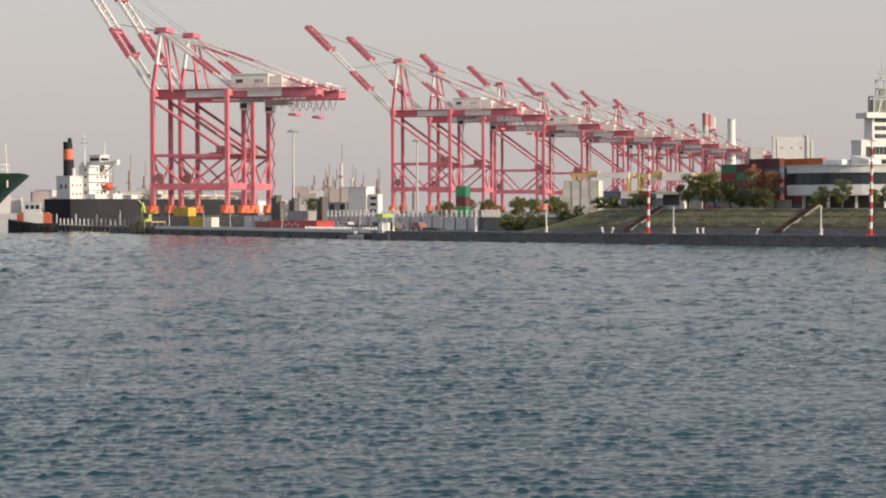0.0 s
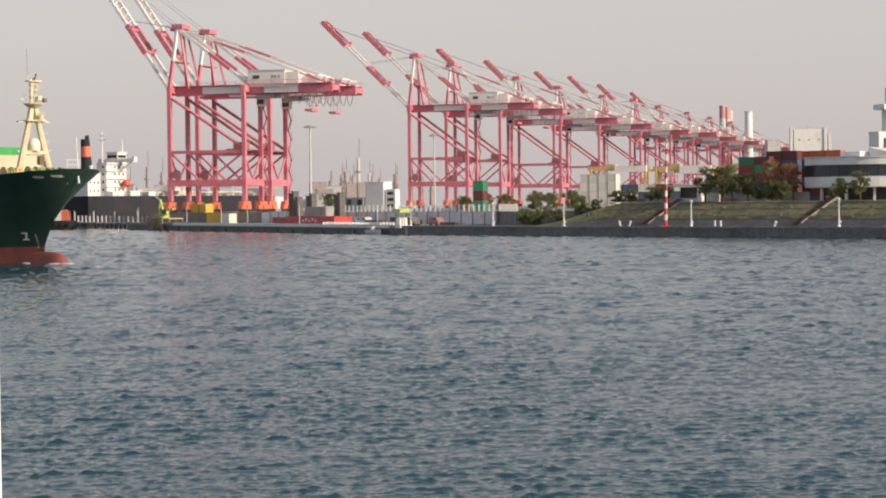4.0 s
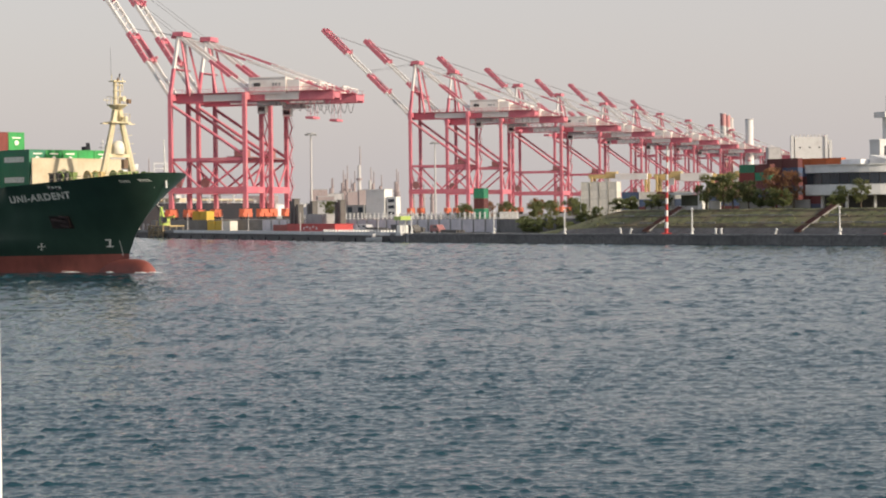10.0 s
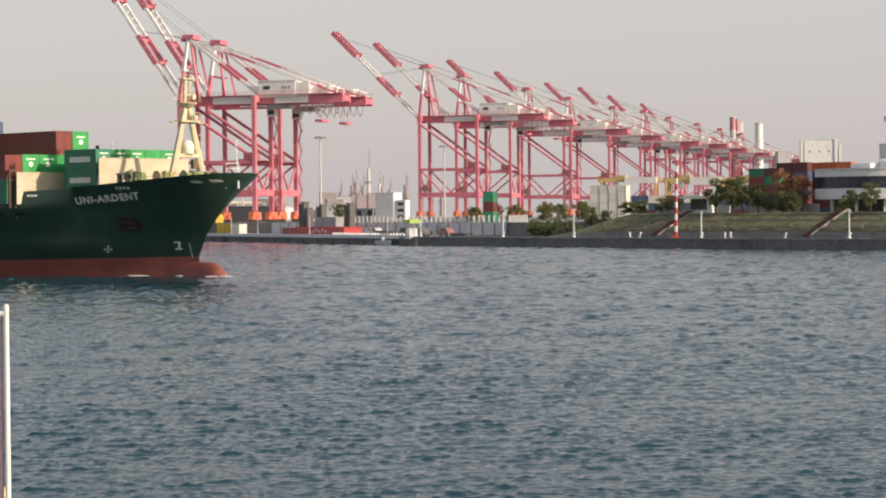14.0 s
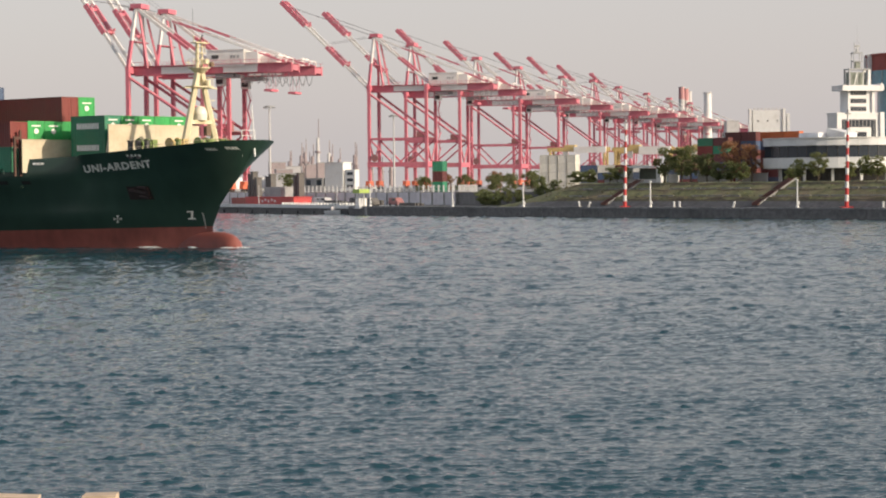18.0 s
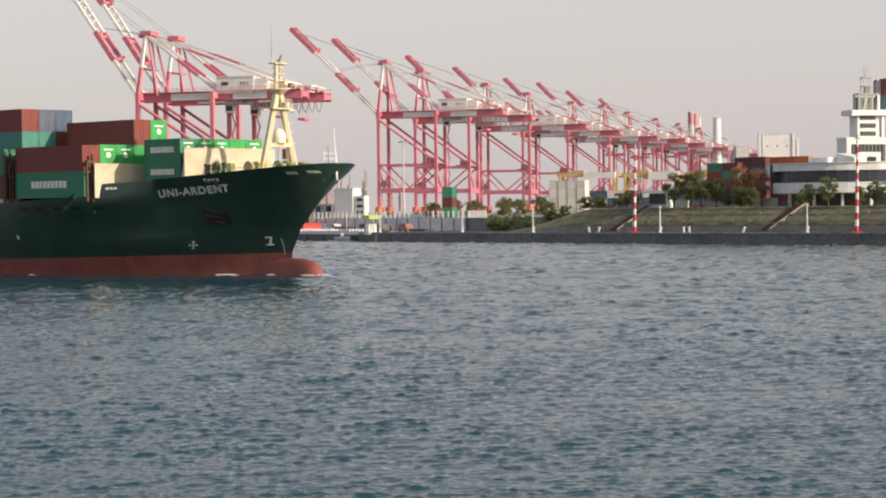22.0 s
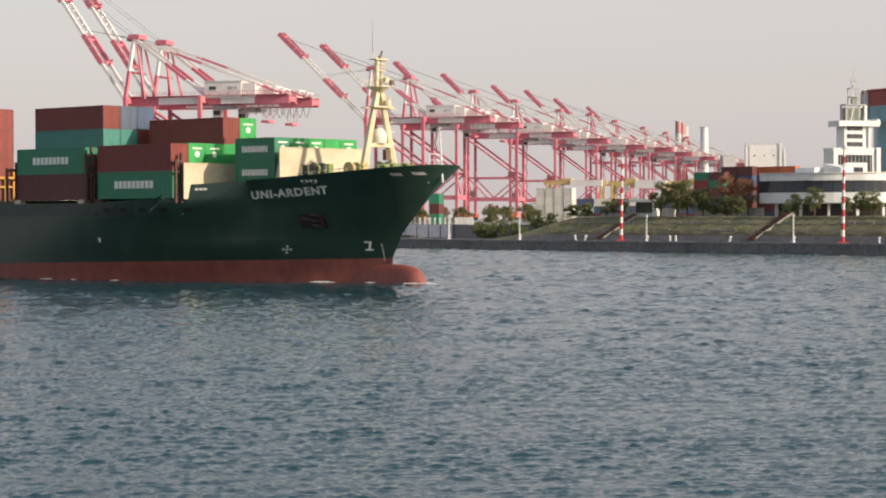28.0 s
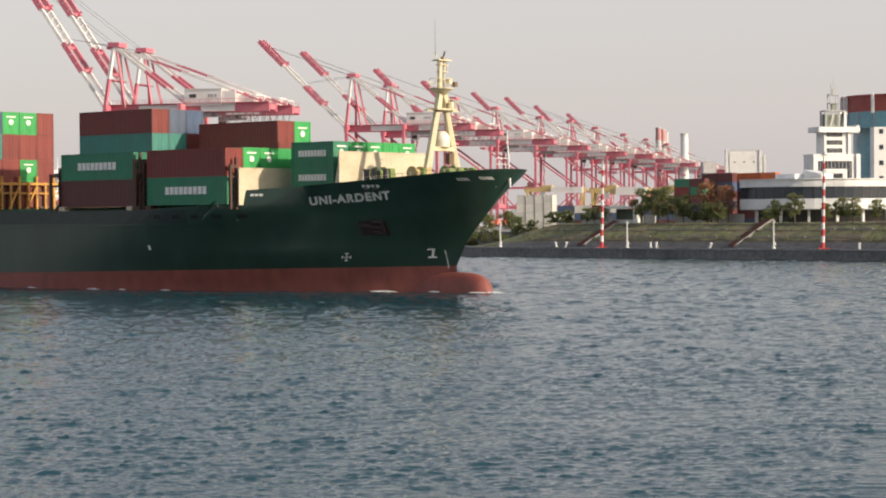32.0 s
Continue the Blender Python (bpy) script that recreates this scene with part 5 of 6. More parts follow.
def round_building():
    root = thing("round_building", "office tower with a round blue glass and red top", "building", pose(121.5, 490, GROUND_Z, 0, 0, 6))
    seg = 40
    part("drum_band", Shape().tube((0, 0, 22.8), (0, 0, 26.5), 14.4, seg=seg), GLASS_BLUE, root, "blue glass drum", True)
    part("drum_crown", Shape().tube((0, 0, 26.5), (0, 0, 29.9), 14.4, seg=seg), BRICK_RED, root, "brown-red drum crown", True)
    part("drum_roof", Shape().tube((0, 0, 29.9), (0, 0, 30.3), 14.8, seg=seg), BRICK_RED, root, "", True)
    for i in range(seg):
        a = 2 * math.pi * (i + 0.5) / seg
        if i % 2 == 0:
            part("glass_joint", Shape().box((14.45 * math.cos(a), 14.45 * math.sin(a), 24.6), (0.14, 0.14, 3.7)), GREY_PAINT, root)
        if i % 4 == 0:
            part("fin", Shape().box((14.9 * math.cos(a), 14.9 * math.sin(a), 28.2), (0.9, 0.5, 4.2), Matrix.Rotation(a, 3, "Z")), WHITE, root, "white fin")
    part("glass_shaft", Shape().tube((-1, 1, 0), (-1, 1, 23), 10.8, seg=seg), GLASS_BLUE, root, "blue glass shaft", True)
    part("white_block", Shape().box((-0.57, -11.2, 11.4), (23, 2.6, 22.8)), WHITE, root, "white block with small square windows")
    for i in range(6):
        for j in range(6):
            part("window", Shape().box((-10.4 + i * 3.4, -12.54, 4.3 + j * 3.5), (0.95, 0.12, 1.05)), GLASS_DARK, root)


round_building()


# dull green that paints in the shade under the gate house roof
SHADED_GREEN = mat("shaded_interior_green", (0.12, 0.14, 0.115), 0.7, vary=0.2)


def gate_house():
    root = thing("gate_house", "white flat-roofed gate house behind the bank", "building", placed(65.4, 22, BANK_Z))
    part("roof", Shape().box((4.7, 2.5, 3.3), (9.6, 5.5, 0.45)), WHITE, root)
    for x in (0.3, 9.0):
        part("pier", Shape().box((x, 0.6, 1.5), (0.7 if x < 1 else 1.2, 0.9, 3.2)), WHITE, root)
    # this sheet stands in for the shaded interior, its darkness is in the colour
    part("shade_front", Shape().box((4.6, 3.0, 1.5), (7.8, 0.3, 3.0)), SHADED_GREEN, root)
    part("low_wall", Shape().box((4.6, 0.3, 0.3), (8.0, 0.25, 0.9)), PALE_GREY, root)


gate_house()
for st, ln, back in ((57.5, 6.8, 23), (84, 9.5, 24), (94, 8.5, 24.5), (76.5, 3.0, 23)):
    thing("garden_wall", "low pale rendered wall on the bank top", "wall", placed(st, back, BANK_Z), "low walls on the bank top", Shape().box((ln / 2, 0, 0.75), (ln, 0.25, 1.7)).box((ln / 2, 0, 1.65), (ln + 0.1, 0.4, 0.12)), PALE_GREY)


# ---- container yard ----
def yard_row(x, y, columns, turn, group, depth_rows=2, tall=2.59):
    """Stacks of short containers side by side; each column is a list of colours, the lowest first."""
    w = Matrix.Rotation(radians(turn), 3, "Z")
    for i, colors in enumerate(columns):
        for row in range(depth_rows):
            for k, color in enumerate(colors if row == 0 else colors[:-1] or colors):
                o = w @ Vector((3.03 + i * 6.2, row * 2.6, 0))
                container(color, F20, tall, pose(x + o.x, y + o.y, GROUND_Z + k * (tall + 0.01), 0, 0, turn), group=group)


def end_on_row(x, y, columns, step, length, tall, group):
    """Stacks side by side, their ends to the water; each column is a list of colours, the lowest first."""
    for i, colors in enumerate(columns):
        for k, color in enumerate(colors):
            o = ACROSS * (i * step + 1.3) + RAIL * (length / 2)
            container(color, length, tall, pose(x + o.x, y + o.y, GROUND_Z + k * (tall + 0.01), 0, 0, TURN + 90), group=group)


yard_row(96.4, 690, (("brown", "grey", "brown", "brown", "red", "dark_shaded_green"), ("grey", "brown", "grey", "brown", "dark_shaded_green", "brown")), -46, "stacked containers in the yard", 1)
yard_row(105.6, 692, (("brown", "red", "brown", "brown", "brown", "brown"), ("red", "brown", "grey", "brown", "blue", "brown")), -46, "stacked containers in the yard", 1, 2.89)
yard_row(114.6, 694, (("blue", "brown", "red", "brown", "blue", "orange"), ("grey", "brown", "blue", "red", "brown", "orange"), ("brown", "orange", "blue", "red", "brown", "orange")), -46, "stacked containers in the yard", 1, 2.89)
end_on_row(40.3, 622, (("white", "white", "white", "white"), ("white", "white", "white", "white"), ("white", "white", "white", "white"), ("white", "white", "white", "white")), 2.7, F20, 2.45, "pale stacked containers")
for k, col in enumerate(("dark_shaded_green", "brown", "dark_shaded_green")):
    container(col, F20, 2.42, shore_facing(-12.0, 34, GROUND_Z + k * 2.44, -50), group="green stacked containers")
rng = random.Random(12)
for k in range(3):
    yard_row(64 + k * 30, 760 + k * 22, [[rng.choice(("brown", "grey", "white", "grey", "brown", "blue")) for _ in range(3)] for _ in range(4)], TURN, "far stacked containers", 1)


def yard_gantry(x, y, z=GROUND_Z):
    root = thing("yard_gantry", "faded yellow rubber-tyred yard gantry with a white house", "gantry crane", pose(x, y, z, 0, 0, TURN), "yellow yard gantries")
    for gx in (0, 23):
        for gy in (-3.5, 3.5):
            part("leg", Shape().bar((gx, gy, 1.2), (gx, gy, 15.6), 0.8), YELLOW, root)
            part("wheel", Shape().tube((gx - 0.3, gy, 0.6), (gx + 0.3, gy, 0.6), 0.6, seg=12), RUBBER, root)
        part("sill", Shape().box((gx, 0, 1.6), (0.9, 9, 0.9)), YELLOW, root)
        part("brace", Shape().bar((gx, -3.5, 15), (gx, 3.5, 9), 0.4), YELLOW, root)
    for gy in (-2, 2):
        part("girder", Shape().box((11.5, gy, 15.6), (26, 1.0, 1.7)), YELLOW, root)
    part("trolley", Shape().box((8, 0, 16.9), (4.5, 5, 1.2)), YELLOW, root)
    part("machine_house", Shape().box((17.0, -3.4, 15.4), (13.5, 1.8, 2.6)), CRANE_WHITE, root)
    part("cab", Shape().box((6, -1, 13.8), (2, 2, 2.2)), CRANE_WHITE, root)


for x, y in ((64, 905), (92, 912), (120, 918), (100, 985), (136, 960)):
    yard_gantry(x, y)

# ---- far works: chimneys, silo, towers ----
# red paled so that its colour carries the haze in front of the chimneys
HAZED_RED = mat("haze_paled_red_chimney_paint", (0.50, 0.25, 0.25), 0.7, vary=0.15)
for x, y, top, r, kind in ((215.2, 1500, 68, 2.7, "white"), (223.3, 1700, 81, 2.3, "red"), (227.5, 1706, 80, 2.3, "red"), (231, 1715, 78, 2.4, "grey")):
    root = thing("chimney", f"tall {'pale' if kind == 'white' else 'haze-paled red and white' if kind == 'red' else 'grey'} power-station chimney", "chimney", pose(x, y, GROUND_Z), "far chimneys")
    n = 8
    for i in range(n):
        a, b = (top - 5) * i / n, (top - 5) * (i + 1) / n
        part("ring", Shape().tube((0, 0, a), (0, 0, b), r * (1.25 - 0.25 * i / n), r * (1.25 - 0.25 * (i + 1) / n), 16), WHITE if kind == "white" else (HAZED_RED if kind == "red" and i % 2 else PALE_GREY), root, "", True)
    part("rim", Shape().tube((0, 0, top - 5.2), (0, 0, top - 4.6), r * 1.12, seg=16), PALE_GREY, root)
silo = thing("silo_building", "white windowless silo building far behind the yard", "building", pose(171.5, 1000, GROUND_Z, 0, 0, -4))
part("block", Shape().box((0, 8, 17.2), (13.6, 16, 34.4)), WHITE, silo)
for x in (-8.0, 7.6, 9.6):
    part("pilaster", Shape().box((x, 2, 16.4 if x > 7.7 else 17.6), (1.3, 5, 32.8 if x > 7.7 else 35.2)), WHITE, silo)
for i in range(8):
    part("vent", Shape().box((-6 + i * 1.7, 1, 34.9), (0.9, 0.9, 1.0)), PALE_GREY, silo)
for x in (-4.5, 0, 4.5):
    for z in (19.5, 29.5):
        part("port", Shape().box((x, -0.04, z), (0.7, 0.1, 0.7)), DARK_STEEL, silo)
for x, y, w, h, lab in ((164.5, 1060, 6.0, 31, "pale blue-grey block beside the silo"),):
    far = thing("far_block", lab, "building", pose(x, y, GROUND_Z), "far works")
    part("wall", Shape().box((0, 5, h / 2), (w, 10, h)), PALE_GREY, far)
    part("roof", Shape().box((0, 5, h + 0.2), (w + 0.4, 10.4, 0.4)), PALE_GREY, far)


PROCESS_STEEL = mat("weathered_process_steel", (0.33, 0.27, 0.27), 0.7, vary=0.2)


def far_works():
    """Distant refinery and town across the basin."""
    rng = random.Random(4)
    s = Shape().prism([(-900, 1900), (-30, 1900), (-30, 2600), (-900, 2600)], -2, 4)
    setting("far_shore", s, PALE_GREY, "far low shore across the basin", "shore")
    for i in range(46):
        x, y = rng.uniform(-420, -40), rng.uniform(1920, 2250)
        h, w = rng.uniform(8, 24), rng.uniform(8, 26)
        b = thing("far_building", "pale hazy works building on the far shore", "building", pose(x, y, 4, 0, 0, rng.uniform(-20, 20)), "far works")
        part("wall", Shape().box((0, 0, h / 2), (w, w * 0.8, h)), rng.choice((PALE_GREY, PROCESS_STEEL, PALE_GREY)), b)
        part("roof", Shape().box((0, 0, h + 0.3), (w + 0.6, w * 0.8 + 0.6, 0.6)), GREY_PAINT, b)
    for x, top in ((-84, 70), (-97, 50), (-101, 42), (-73, 48), (-70, 44), (-62, 34), (-112, 38), (-300, 60), (-285, 52), (-318, 44)) + tuple((rng.uniform(-122, -8), rng.uniform(22, 46)) for _ in range(16)):
        t = thing("process_tower", "slim grey-pink refinery tower far across the basin", "tower", pose(x, 2200, 4), "refinery towers")
        part("column", Shape().tube((0, 0, 0), (0, 0, top * 0.72), 2.2, 1.6, 10), PALE_GREY if rng.random() < 0.2 else PROCESS_STEEL, t, "", True)
        part("flue", Shape().tube((1, 0, top * 0.6), (1, 0, top), 0.7, 0.4, 8), PROCESS_STEEL, t, "", True)
        part("gallery", Shape().tube((0, 0, top * 0.5), (0, 0, top * 0.53), 3.2, seg=10), PROCESS_STEEL, t)
    for x, r in ((-125, 9), (-150, 7), (-175, 10)):
        t = thing("storage_tank", "pale round storage tank", "tank", pose(x, 1300 if x > -100 and x < -20 else 1950, 3 if x < -100 else GROUND_Z), "storage tanks")
        part("shell", Shape().tube((0, 0, 0), (0, 0, 11), r, seg=24), WHITE, t, "", True)
        part("roof", Shape().tube((0, 0, 11), (0, 0, 13), r, 0.5, 24), PALE_GREY, t, "", True)


far_works()


def lamp_mast(x, y, top):
    root = thing("lamp_mast", "tall grey floodlight mast in the terminal", "lamp mast", pose(x, y, GROUND_Z), "floodlight masts")
    part("pole", Shape().tube((0, 0, 0), (0, 0, top), 0.4, 0.22, 10), PALE_GREY, root, "", True)
    part("ring", Shape().tube((0, 0, top - 0.3), (0, 0, top + 0.1), 1.2, seg=14), GREY_PAINT, root)
    for i in range(8):
        a = i * math.pi / 4
        part("floodlight", Shape().box((1.5 * math.cos(a), 1.5 * math.sin(a), top - 0.4), (0.7, 0.7, 0.5)), GREY_PAINT, root)


for x, y, top in ((-39.6, 655, 26), (-2.3, 800, 27.5)):
    lamp_mast(x, y, top)


# ---- wharf ----
def fence():
    root = thing("fence", "fence of white posts on a grey retaining wall", "fence")
    line = [wharf(96 - i * 2.6, 26.3) for i in range(38)] + [wharf(0, 26.3).lerp(shore(18, 20.4), i / 10) for i in range(11)]
    for i, p in enumerate(line):
        part("post", Shape().box((p.x, p.y, GROUND_Z + 0.72), (0.34, 0.34, 1.55)).box((p.x, p.y, GROUND_Z + 1.55), (0.44, 0.44, 0.12)), WHITE, root)
    for z in (0.35, 1.2):
        part("rail", Shape().bar((*line[0], GROUND_Z + z), (*line[37], GROUND_Z + z), 0.1).bar((*line[37], GROUND_Z + z), (*line[-1], GROUND_Z + z), 0.1), PALE_GREY, root)


fence()
WALL_LILAC = mat("pale_lilac_render", (0.66, 0.63, 0.65), 0.85, grain=0.6, vary=0.1, stain=(0.42, 0.40, 0.40), stain_size=0.2)
back_wall = setting("retaining_wall", Shape().bar((*wharf(0, 25.95), 3.3), (*wharf(148, 25.95), 3.3), 0.2, 3.0), WALL_LILAC, "pale grey retaining wall below the fence", "wall")
for i in range(24):
    a, b = wharf(i * 6.1, 25.7), wharf(i * 6.1 + 5.9, 25.7)
    part("panel", Shape().bar((*a, 3.35), (*b, 3.35), 0.25, 3.1), WALL_LILAC, back_wall)
    part("pier", Shape().box((*wharf(i * 6.1 - 0.1, 25.6), 3.35), (0.5, 0.5, 3.3)), CONCRETE, back_wall)
W_YAW = math.degrees(math.atan2(-W_ALONG.y, -W_ALONG.x))


def on_wharf(st, back, z=WHARF_Z):
    """x runs along the wharf towards the corner, y inland."""
    p = wharf(st, back)
    return pose(p.x, p.y, z, 0, 0, W_YAW)


def pontoon():
    root = thing("pontoon", "long red steel pontoon with white marks and dark posts", "pontoon", on_wharf(95, 13))
    part("body", Shape().box((16, 1.5, 1.1), (32, 5, 1.9)).box((16, 1.5, 2.1), (32.4, 5.4, 0.16)), SIGNAL_RED, root)
    for i in range(5):
        part("mark", Shape().box((11.5 + i * 2.1, -1.04, 1.35 if i % 2 else 1.0), (0.8, 0.08, 0.6)), WHITE, root, "plain white mark")
    for x, h in ((-9.5, 8.2), (-7.3, 8.8), (-4.6, 7.2), (3.0, 7.4), (5.2, 8.0), (21.5, 7.6), (23.8, 8.2)):
        part("post", Shape().box((x, 4.6, h / 2), (1.5, 1.5, h)).box((x, 4.6, h), (1.8, 1.8, 0.3)), TIMBER, root, "dark weathered post")
    part("shed", Shape().box((12, 3.4, 3.4), (11, 3.4, 2.6)), GREY_PAINT, root, "grey deck shed")
    part("gunwale", Shape().box((-6, 1.5, 1.0), (10, 4.4, 1.8)), BRICK_RED, root, "dark red end section")


TIMBER = mat("dark_weathered_timber", (0.15, 0.14, 0.13), 0.9, grain=3, vary=0.3)
pontoon()
for st, z, col in ((180, 0, "yellow"), (180, 2.92, "yellow"), (173.6, 0, "grey"), (173.6, 2.92, "yellow"), (167, 0, "yellow"), (160.5, 0, "yellow"), (154, 0, "white")):
    container(col, F20, 2.9, on_wharf(st, 18, WHARF_Z + z), group="containers on the wharf")


STAGE = mat("ochre_stained_timber", (0.34, 0.26, 0.15), 0.85, grain=3, vary=0.3, stain=(0.16, 0.12, 0.08), stain_size=0.6)


def jib_loader():
    root = thing("jib_loader", "lime-green jib loader on a steel platform at the wharf edge", "loader", on_wharf(174, 3.5))
    part("platform", Shape().box((8, 0, 1.6), (13, 4.5, 0.3)).bar((2, -2, 0), (2, -2, 3.0), 0.2).bar((14, -2, 0), (14, -2, 3.0), 0.2).bar((2, -2, 2.8), (14, -2, 2.8), 0.15), YELLOW, root, "dull yellow platform")
    for x in (2, 8, 14):
        for y in (-2.0, 2.0):
            part("leg", Shape().bar((x, y, 0.0), (x, y, 1.5), 0.35), TIMBER, root)
    for x in (1.6, 5.8, 10.0, 14.4):
        part("pile", Shape().bar((x, -4.3, -3.2), (x, -4.3, 1.7), 0.4), STAGE, root, "ochre stained pile")
    for x0, x1 in ((1.6, 5.8), (10.0, 14.4)):
        part("brace", Shape().bar((x0, -4.3, -1.4), (x1, -4.3, 1.2), 0.2).bar((x0, -4.3, 1.2), (x1, -4.3, -1.4), 0.2), STAGE, root)
    for z in (-1.0, -0.1, 0.8, 1.6):
        part("waling", Shape().bar((1.2, -4.35, z), (14.8, -4.35, z), 0.26, 0.36), STAGE, root)
    part("deck_planks", Shape().box((8, -3.4, 1.72), (13.8, 2.2, 0.14)), STAGE, root)
    part("turret", Shape().box((3.5, 0, 3.0), (2.6, 2.4, 2.4)), LIME, root)
    part("jib", Shape().bar((3.0, 0, 3.8), (0.4, 0, 7.2), 0.55).bar((0.4, 0, 7.2), (-0.4, 0, 4.6), 0.4), LIME, root)
    part("arm", Shape().bar((4.0, 0, 3.9), (12, 0, 4.4), 0.5), LIME, root)
    part("cab", Shape().box((5.4, -0.8, 3.4), (1.5, 1.4, 1.8)), GLASS_DARK, root)


jib_loader()
for st, h in ((15, 4.2), (62, 5.2), (98, 5.0), (118, 4.6), (146, 5.2), (190, 5.0)):
    root = thing("wharf_post", "thin pale post on the wharf", "post", on_wharf(st, 2.0), "posts on the wharf")
    part("pole", Shape().tube((0, 0, 0), (0, 0, h), 0.12, 0.09, 8), PALE_GREY, root, "", True)
    part("foot", Shape().box((0, 0, 0.15), (0.6, 0.6, 0.3)), CONCRETE, root)


def van(m, color, label):
    root = thing("van", label, "van", m, "vehicles on the wharf")
    body = Shape().prism([(-2.4, -0.9), (2.4, -0.9), (2.4, 0.9), (-2.4, 0.9)], 0.35, 1.0).prism([(-2.35, -0.85), (1.2, -0.85), (1.2, 0.85), (-2.35, 0.85)], 1.0, 1.95)
    body.add([(1.2, -0.85, 1.0), (2.1, -0.85, 1.0), (2.1, 0.85, 1.0), (1.2, 0.85, 1.0), (1.2, -0.85, 1.95), (1.2, 0.85, 1.95)], [(0, 1, 4), (3, 5, 2), (1, 2, 5, 4)])
    part("body", body, color, root)
    for y in (-0.88, 0.88):
        part("side_window", Shape().box((0.2, y, 1.5), (1.7, 0.04, 0.5)), GLASS_DARK, root)
    for x in (-1.5, 1.5):
        for y in (-0.85, 0.85):
            part("wheel", Shape().tube((x, y - 0.12, 0.34), (x, y + 0.12, 0.34), 0.34, seg=12), RUBBER, root)


for st, back, color, lab in ((55, 16, WHITE, "white van parked on the wharf"), (50, 15, PALE_GREY, "pale van parked on the wharf"), (21, 14, TIMBER, "dark van parked below the fence"), (36, 17, DARK_STEEL, "dark van parked below the fence"), (12, 16, REEL, "dull red van parked below the fence")):
    van(on_wharf(st, back), color, lab)
for i, (st, back, l, h) in enumerate(((44, 12, 9, 1.3), (30, 12, 7, 1.0), (26, 15, 5, 1.5), (8, 15, 8, 0.8))):
    root = thing("steel_pile", "low pile of dark steel on the wharf", "pile", on_wharf(st, back), "piles of steel")
    for k in range(5):
        part("bar", Shape().box((l / 2 + (k % 2) * 0.3, k * 0.5, h / 2 + 0.0), (l, 0.42, h * (1 - 0.08 * k))), DARK_STEEL, root)
for i in range(24):
    root = thing("edge_post", "short white post on the wharf edge", "post", on_wharf(3 + i * 1.75, 0.5, WHARF_Z + 0.46), "white posts on the wharf edge")
    part("post", Shape().box((0, 0, 0.2), (0.5, 0.4, 0.4)), WHITE, root)
    part("cap", Shape().box((0, 0, 0.44), (0.6, 0.5, 0.09)), WHITE, root)


def skiff():
    root = thing("skiff", "small white open work boat moored at the wharf", "boat", on_wharf(9, -1.6, 0.0))
    xs, hb = (-3.4, -2.6, 0.5, 2.4, 3.5), (0.85, 1.05, 1.1, 0.7, 0.05)
    pts = []
    for z, k in ((-0.2, 0.6), (0.5, 0.95), (1.0, 1.0)):
        pts += [(x, -b * k, z + max(0, x) * 0.06) for x, b in zip(xs, hb)] + [(x, b * k, z + max(0, x) * 0.06) for x, b in zip(xs[::-1], hb[::-1])]
    part("hull", Shape().add(pts, [(j * 10 + i, j * 10 + (i + 1) % 10, (j + 1) * 10 + (i + 1) % 10, (j + 1) * 10 + i) for j in range(2) for i in range(10)] + [tuple(range(9, -1, -1))]), WHITE, root, "white hull")
    for x in (-1.8, 0.2):
        part("thwart", Shape().box((x, 0, 0.75), (0.35, 1.9, 0.08)), PALE_GREY, root)
    part("console", Shape().box((-0.7, 0, 1.3), (0.7, 0.8, 1.1)), PALE_GREY, root)
    part("outboard_motor", Shape().box((-3.55, 0, 1.0), (0.4, 0.45, 0.7)).bar((-3.6, 0, 0.7), (-3.6, 0, -0.3), 0.18), DARK_STEEL, root)


skiff()
booth = thing("booth", "small lime and white booth at the wharf corner", "booth", on_wharf(7, 3.5))
part("body", Shape().box((0, 1, 1.0), (2.0, 2.0, 2.0)), WHITE, booth)
part("roof", Shape().box((0, 1, 3.6), (3.6, 2.6, 0.9)), LIME, booth, "lime sign box")
for x in (-1.5, 1.5):
    part("post", Shape().bar((x, 1, 0), (x, 1, 3.3), 0.2), GREY_PAINT, booth)
bld = thing("port_office", "white flat-roofed port office behind the wharf", "building", pose(-2.2, -4.6, 0) @ on_wharf(161, 62, GROUND_Z) @ pose(0, 0, 0, 0, 0, 38))
part("low_wing", Shape().box((0.5, 3, 1.9), (11, 9, 3.8)).box((0.5, 3, 3.9), (11.4, 9.4, 0.25)), GREY_PAINT, bld, "pale grey wing")
part("main_block", Shape().box((9.6, 1.7, 4.2), (6.2, 5.4, 8.4)).box((9.6, 1.7, 8.55), (6.6, 5.8, 0.3)), WHITE, bld, "white block")
part("stair_block", Shape().box((14.8, 1.0, 3.2), (3.2, 3.0, 6.4)), WHITE, bld)
for i in range(3):
    part("window", Shape().box((14.8, -0.54, 1.4 + i * 1.9), (2.0, 0.1, 0.9)), GLASS_DARK, bld)
    part("window", Shape().box((-2.4 + i * 3.6, -1.54, 2.6), (1.6, 0.1, 1.6)), GLASS_DARK, bld)


